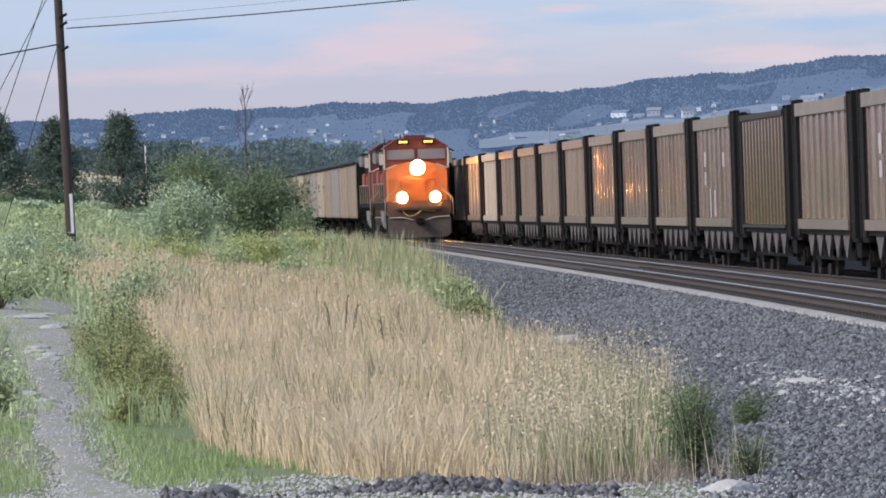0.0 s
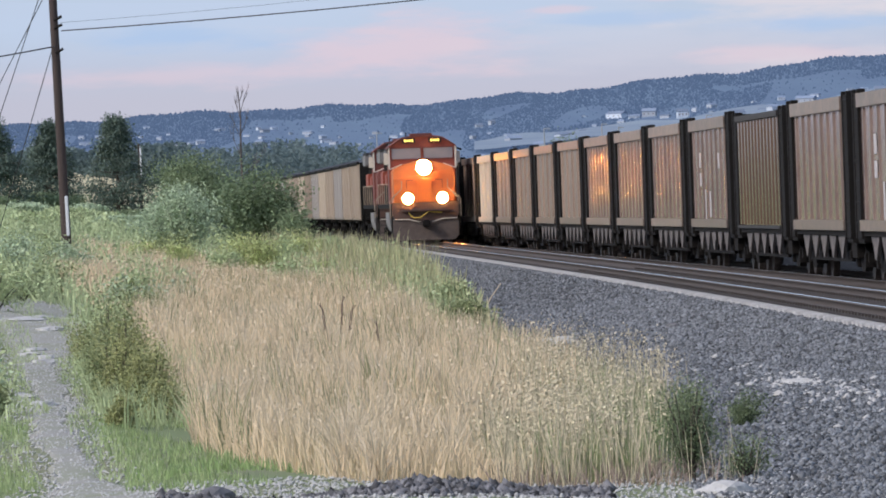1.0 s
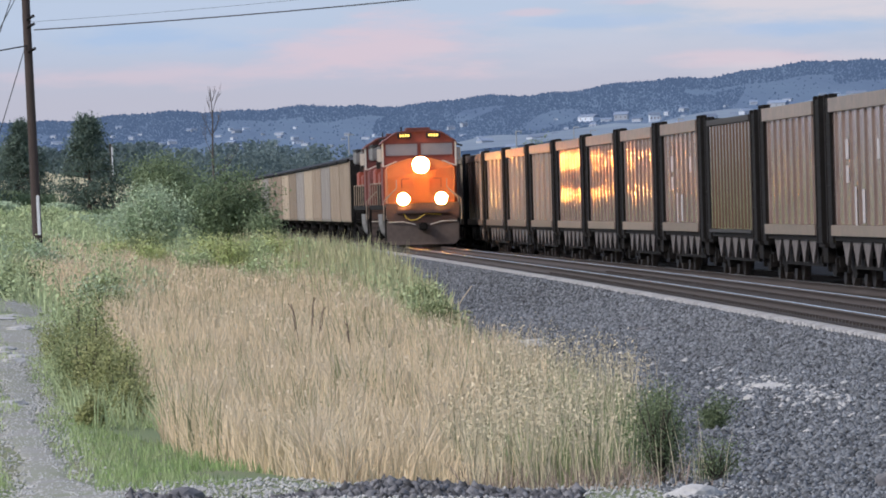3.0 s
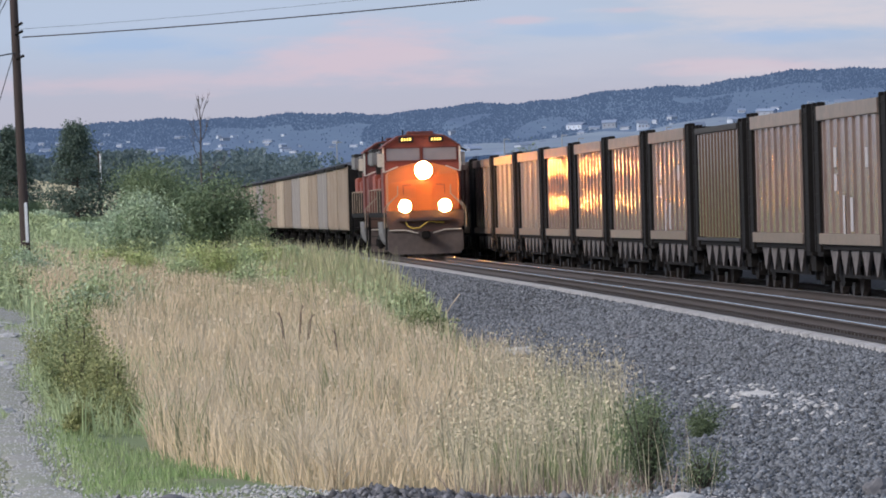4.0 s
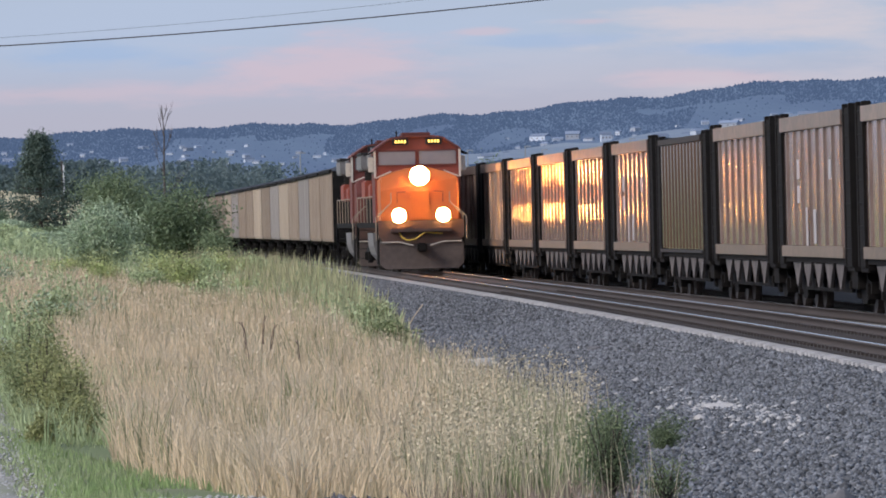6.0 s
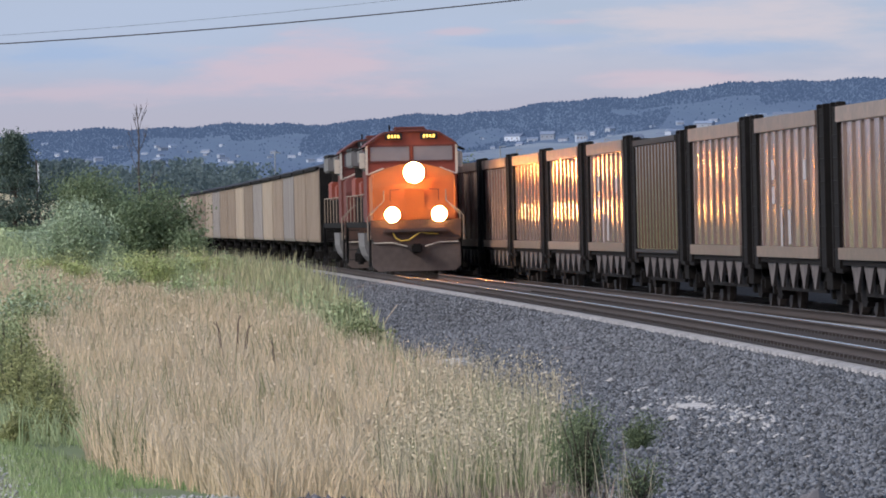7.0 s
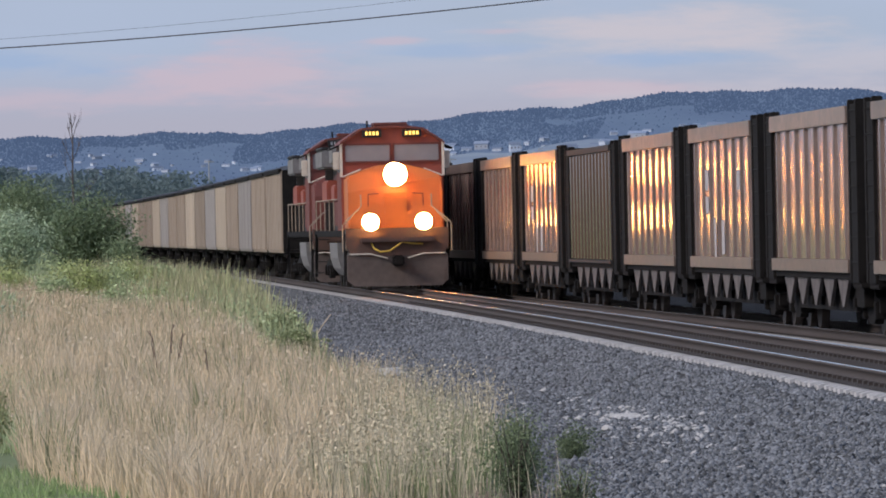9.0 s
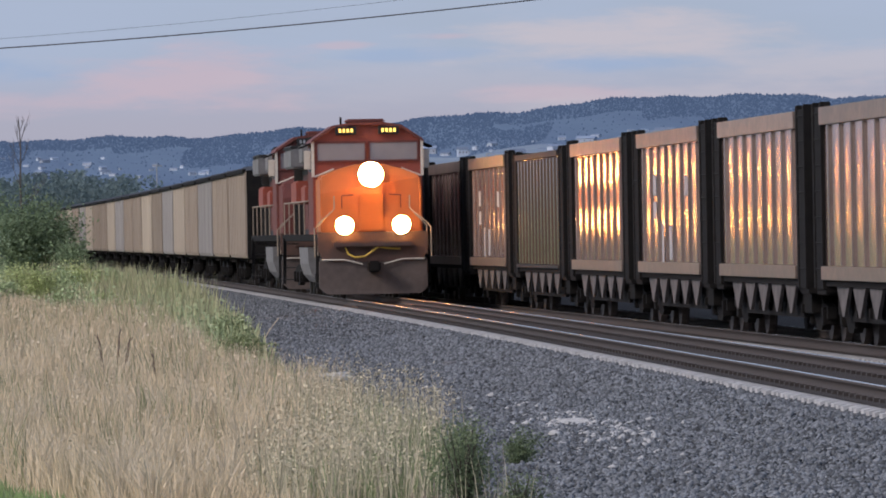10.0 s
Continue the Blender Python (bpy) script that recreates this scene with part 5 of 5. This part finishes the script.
for k, (dx, y, a) in enumerate(((-0.25, 141, 0.36), (0.12, 145, 0.3), (-0.05, 124, 0.2), (0.1, 118, 0.2), (-0.12, 121, 0.16), (0.05, 114, 0.14), (-0.1, 90, 0.16), (0.3, 134, 0.24), (-0.3, 96, 0.12))):
    x = path_x(y) + dx
    rock("path_stone", "flat pale stone beside the footpath", x, y, float(ground_z(x, y)) + 0.03, a, a * 1.4, 0.05, M_pale_rock, 11.0 + k)


def dried_stalk(x, y, height, lean, seed):
    r = random.Random(seed)
    ob = thing("dried_stalk", "dark dried weed stalk with knotted seed head", "weed stalk")
    ob.matrix_world = pose(x, y, float(ground_z(x, y)) - 0.03)
    pts = [(0, 0, 0), (lean * 0.3, 0, height * 0.5), (lean * 0.8, 0, height * 0.9), (lean * 1.6, 0, height)]
    part("stem", tube(bmesh.new(), pts, 0.006), M_stalk, ob)
    head = [(lean * t * 1.1 + r.uniform(-0.012, 0.012), r.uniform(-0.01, 0.01), height * t) for t in np.linspace(0.62, 1.0, 9)]
    part("seed_head", tube(bmesh.new(), head, 0.008, 5), M_stalk, ob)


for k, (x, y, hh, lean) in enumerate(((2.78, 105, 1.05, 0.06), (2.62, 104, 1.0, -0.10), (2.9, 106, 0.9, 0.1), (3.3, 103, 0.75, -0.06))):
    dried_stalk(x, y, hh, lean, k)
stem = tagged(part("dry_stem", tube(bmesh.new(), [(0, 0, 0), (0.12, 0, 0.22), (0.34, 0, 0.5)], 0.012), M_straw_pale), "single pale dry stem leaning over the ballast", "weed stalk")
stem.matrix_world = pose(7.78, 168, float(shoulder_z(np.array(7.78), np.array(168.0))) - 0.02)

# mound of dark rubble in the foreground
rng = np.random.default_rng(17)
n = 5200
mx, my = rng.uniform(0.1, 3.6, n), 58.2 + rng.normal(0, 0.45, n)
mz = -0.33 + 0.23 * np.clip(1 - np.abs(my - 58.2) / 1.0, 0, 1) * (0.74 + 0.26 * np.sin(mx * 2.6 + 2.2))
tagged(stones("rubble_mound", np.stack([mx, my, mz], -1), rng.uniform(0.02, 0.06, n), M_rubble, rng), "low mound of dark broken asphalt rubble", "rubble", kind="stuff")
n = 9000
mx, my = rng.uniform(-2.6, 5.6, n), rng.uniform(55, 64.0, n)
gy = rng.uniform(64, 173, 9000)
gx = path_x(gy) + rng.normal(0, 0.33, 9000) * (1 + 1.6 * np.clip((gy - 110) / 40, 0, 1))
mx, my, n = np.concatenate([mx, gx]), np.concatenate([my, gy]), n + 9000
tagged(stones("gravel", np.stack([mx, my, ground_z(mx, my) + 0.015], -1), rng.uniform(0.006, 0.024, n), M_pale_rock, rng), "loose pale gravel in the foreground", "gravel", kind="stuff")


# ---- utility poles and wires ----
def wire(a, b, sag, r=0.022, seg=24):
    bm = bmesh.new()
    pts = []
    for k in range(seg + 1):
        t = k / seg
        q = Vector(a).lerp(Vector(b), t)
        q.z -= sag * 4 * t * (1 - t)
        pts.append(q)
    return tube(bm, pts, r, 5)


PX, PY = -2.16, 230.0
pole = thing("utility_pole", "dark timber utility pole with white guard at its foot", "utility pole")
pole.matrix_world = pose(PX, PY, 0.2, 0, -1.2, 0)
part("shaft", rod(bmesh.new(), (0, 0, -0.6), (0, 0, 11.0), 0.16, 0.12, 14), M_pole, pole)
part("cable_guard", boxed(0.02, 0.12, -0.24, -0.12, 1.25, 2.48, bevel=0.02), M_white, pole, "white plastic cable guard")
part("crossarm", boxed(-1.1, 1.1, -0.2, -0.08, 9.8, 9.95, bevel=0.01), M_pole, pole)
for z in (6.95, 7.95, 7.7):
    part("insulator", rod(bmesh.new(), (0.0, -0.16, z - 0.08), (0.24, -0.2, z + 0.04), 0.035, 0.045, 8), M_black, pole)
home = pole.matrix_world.inverted()
for a, b, sag, rad in (((-2.10, 229.9, 7.75), (44, 186, 11.8), 0.9, 0.020), ((-2.16, 229.9, 8.0), (44, 186, 12.9), 1.05, 0.005), ((-2.3, 229.9, 7.28), (-18, 222, 5.3), 0.15, 0.022)):
    part("wire", wire(home @ Vector(a), home @ Vector(b), sag, rad), M_wire, pole)
for k, z in enumerate((8.9, 9.4, 7.0)):
    part("guy_wire", wire((-0.1, -0.1, z), (-4.6 + 1.2 * k, 6 + k, 1.5), 0.02, 0.014, 4), M_wire, pole)
far_pole = thing("utility_pole", "slim grey pole beyond the pine", "utility pole")
far_pole.matrix_world = pose(0.3, 520, 0.0)
part("shaft", rod(bmesh.new(), (0, 0, 0), (0, 0, 6.9), 0.10, 0.08, 8), M_pole, far_pole)
part("cable_guard", boxed(0.05, 0.17, -0.2, -0.08, 4.6, 6.7), M_white, far_pole)


def light_pole(x, y, top):
    """A thin pale mast with a short lamp arm, far beyond the tracks."""
    ob = thing("light_pole", "thin pale light pole far beyond the tracks", "light pole", "distant light poles")
    base = float(ground_z(x, y))
    ob.matrix_world = pose(x, y, base)
    part("mast", rod(bmesh.new(), (0, 0, 0), (0, 0, top - base), 0.13, 0.09, 8), M_grey, ob)
    part("lamp_arm", boxed(-0.1, 0.9, -0.08, 0.08, top - base - 0.1, top - base + 0.05), M_grey, ob)


for x, top in ((38.9, 13.6), (65.8, 13.4), (75.1, 13.8), (77.8, 13.2), (92.0, 14.6)):
    light_pole(x, 1200.0, top)


# ---- distance ----
def spires(name, places, heights, mat, label):
    """Rough tree shapes for distant woods: stacked jittered cones of six sides, merged."""
    r = np.random.default_rng(77)
    n = len(places)
    ring = np.array([(math.cos(a), math.sin(a)) for a in np.linspace(0, 6.283, 7)[:-1]])
    w = heights * r.uniform(0.20, 0.42, n)
    lows = np.concatenate([ring[None] * w[:, None, None] * r.uniform(0.7, 1.3, (n, 6, 1)), np.zeros((n, 6, 1))], -1)
    lows[..., 2] = heights[:, None] * r.uniform(0.0, 0.15, (n, 6))
    mids = np.concatenate([ring[None] * w[:, None, None] * r.uniform(0.5, 1.15, (n, 6, 1)), np.zeros((n, 6, 1))], -1)
    mids[..., 2] = heights[:, None] * r.uniform(0.45, 0.75, (n, 6))
    top = np.zeros((n, 1, 3))
    top[..., 2] = heights[:, None]
    top[..., :2] = r.normal(0, 0.1, (n, 1, 2)) * w[:, None, None]
    v = np.concatenate([lows, mids, top], 1) + places[:, None]
    f = []
    for i in range(6):
        j = (i + 1) % 6
        f += [(i, j, 6 + j), (i, 6 + j, 6 + i), (6 + i, 6 + j, 12)]
    faces = (np.array(f)[None] + (np.arange(n) * 13)[:, None, None]).reshape(-1, 3)
    return tagged(many(name, v.reshape(-1, 3), faces, mat), label, "trees", kind="stuff")


rng = np.random.default_rng(23)
n = 760
ty = rng.uniform(720, 880, n)
tx = rng.uniform(-30, 24, n)
hgt = 2.06 + 0.0088 * ty * rng.uniform(0.70, 1.03, n) * (1 + 0.06 * np.sin(tx * 0.5)) - ground_z(tx, ty)
pl = np.stack([tx, ty, ground_z(tx, ty)], -1)
cnt = 290
q = np.repeat(pl, cnt, 0)
hh = np.repeat(hgt, cnt)
t = rng.random(n * cnt)
rad = np.clip(hh, 3.5, 7) * 0.22 * np.sqrt(np.clip(1.1 - t, 0, 1)) * (0.5 + 0.6 * rng.random(n * cnt))
a = rng.uniform(0, 6.28, n * cnt)
q = q + np.stack([np.cos(a) * rad, np.sin(a) * rad, t * hh], -1)
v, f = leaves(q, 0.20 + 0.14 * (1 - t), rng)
tagged(many("tree_belt", v, f, M_belt), "dark hazy belt of trees along the far meadow", "trees", kind="stuff")
sheet("far_meadow", np.linspace(-60, 3.0, 64), np.linspace(535, 775, 60), lambda x, y: ground_z(x, y) + 0.07 + 0.06 * np.sin(x * 0.7 + y * 0.05), M_meadow, "structure", "dry yellow meadow before the tree belt", "meadow")

# hills: a long rising ridge
RIDGE_A = np.array([-6.0, -2.3, -1.0, 0.0, 1.0, 1.7, 2.4, 3.2, 3.9, 4.6, 5.3, 5.8, 6.3, 7.0, 9.0, 14.0])
RIDGE_E = np.array([0.48, 0.63, 0.69, 0.735, 0.765, 0.762, 0.77, 0.815, 0.865, 0.92, 0.985, 1.02, 1.005, 0.99, 0.96, 0.7])
NEAR_D, FAR_D = 1500.0, 4300.0


def hill_point(a, t):
    """Place on the hillside at azimuth a (degrees), t from foot 0 to crest 1."""
    d = NEAR_D + (FAR_D - NEAR_D) * t
    e = np.interp(a, RIDGE_A, RIDGE_E)
    rise = 0.10 + (e - 0.10) * t ** 0.9
    bump = 0.022 * np.sin(a * 5.1 + t * 6) * t + 0.012 * np.sin(a * 13.0 + 1.0) * t
    z = 2.06 + d * np.tan(np.radians(rise + bump * 0.6)) - (1 - t) * 4.0
    return np.stack([d * np.sin(np.radians(a)), d * np.cos(np.radians(a)), z], -1)


ga, gt = np.meshgrid(np.linspace(-6, 14, 220), np.linspace(0, 1, 40))
hv = hill_point(ga, gt).reshape(-1, 3)
i = (np.arange(39)[:, None] * 220 + np.arange(219)[None]).ravel()
hill = tagged(many("backdrop_hill", hv, np.stack([i, i + 1, i + 221, i + 220], 1), M_hill), "long wooded ridge in the distance, blue with haze", "hill", kind="backdrop")
hill.data.shade_smooth()
n = 120000
ta, tt = rng.uniform(-3, 8.5, n), 1 - 0.72 * rng.random(n) ** 1.1
wood = np.sin(ta * 3.1 + tt * 9) + np.sin(ta * 7.7 - tt * 14 + 1) + np.sin(ta * 1.7 + 2) + 2.6 * (tt - 0.55)
keep = (tt > 0.88) | ((wood > 0.3) & (tt > 0.42)) | (rng.random(n) < 0.04)
ta, tt = ta[keep], tt[keep]
spires("hill_trees", hill_point(ta, tt) - np.array([0, 0, 0.5]), rng.uniform(0.7, 1.9, len(ta)) * (0.35 + 0.65 * tt), M_hilltree, "distant hazy conifer woods along the ridge")
fa, ft = np.meshgrid(np.linspace(2.6, 9, 60), np.linspace(0, 1, 6))
fv = hill_point(fa, 0.36 + 0.045 * fa - 0.05 + ft * (0.10 + 0.02 * np.sin(fa * 7))).reshape(-1, 3) + np.array([0, 0, 1.5])
i = (np.arange(5)[:, None] * 60 + np.arange(59)[None]).ravel()
tagged(many("hill_pasture", fv, np.stack([i, i + 1, i + 61, i + 60], 1), M_hillfield), "pale pasture in haze on the distant hillside", "pasture", kind="backdrop")


def house(w, d, h, roof):
    ob = thing("house", "distant house paled by haze, with a pitched roof", "house", "houses on the ridge")
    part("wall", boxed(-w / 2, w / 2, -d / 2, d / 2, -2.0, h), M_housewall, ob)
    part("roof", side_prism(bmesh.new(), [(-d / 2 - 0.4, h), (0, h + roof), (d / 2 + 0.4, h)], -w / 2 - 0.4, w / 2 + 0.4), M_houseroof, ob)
    for k in range(3):
        x = -w / 2 + w * (k + 0.5) / 3
        part("window", boxed(x - 0.4, x + 0.4, -d / 2 - 0.06, -d / 2 + 0.02, h * 0.4, h * 0.68), M_glass, ob)
    return ob


kinds = [house(8, 7, 3.2, 1.8), house(11, 7, 2.8, 1.6), house(6, 6, 4.0, 1.5)]
spots = [(5.55, 0.62), (5.75, 0.66), (5.4, 0.6), (6.1, 0.66), (6.3, 0.7), (4.9, 0.58), (4.62, 0.57), (5.15, 0.66), (4.2, 0.62), (3.95, 0.66), (3.7, 0.68), (4.4, 0.52), (5.9, 0.57), (3.3, 0.5), (3.1, 0.42), (2.9, 0.5), (6.6, 0.68), (6.9, 0.62), (7.3, 0.68), (0.1, 0.86), (-0.6, 0.7), (-1.0, 0.78), (0.4, 0.6), (1.2, 0.72)]
r = random.Random(9)
for _ in range(60):
    spots.append((r.uniform(-1.3, 2.6), r.uniform(0.55, 0.78)))
for _ in range(80):
    spots.append((r.uniform(2.6, 7.5), r.uniform(0.3, 0.72)))
for k, (a, t) in enumerate(spots):
    q = hill_point(np.array(a), np.array(t))
    size = (0.75 if k < 19 else r.uniform(0.18, 0.45)) * float(np.hypot(q[0], q[1])) / 3300.0
    m = pose(*map(float, q), 0, 0, r.uniform(-40, 40)) @ Matrix.Scale(size, 4)
    if k < 3:
        kinds[k].matrix_world = m
    else:
        kinds[k % 3].scale, keep_scale = (1, 1, 1), kinds[k % 3].scale.copy()
        copy_thing(kinds[k % 3], m)
        kinds[k % 3].scale = keep_scale


# ---- motion of the train ----
def on_track(y_front, length):
    """Pose of a vehicle whose front end stands at y_front."""
    a, b = float(track_x(np.array(y_front))), float(track_x(np.array(y_front + length)))
    return pose(a, y_front, NEAR_Z + 0.004, 0, 0, -math.degrees(math.atan2(b - a, length)))


def motions():
    for ob, start, length in [(lead_loco, 0.0, 22.3), (second_loco, 23.3, 22.3)] + [(w, 47.6 + 16.2 * k, 16.2) for k, w in enumerate(wagons)]:
        walk(ob, [(t, on_track(FRONT_0 - SPEED * t + start, length)) for t in (0.0, 1.25, 2.5, 3.75, 5.0, 6.25, 7.5, 8.75, 10.0)])


FRONT_0, SPEED = 356.0, 14.9
motions()
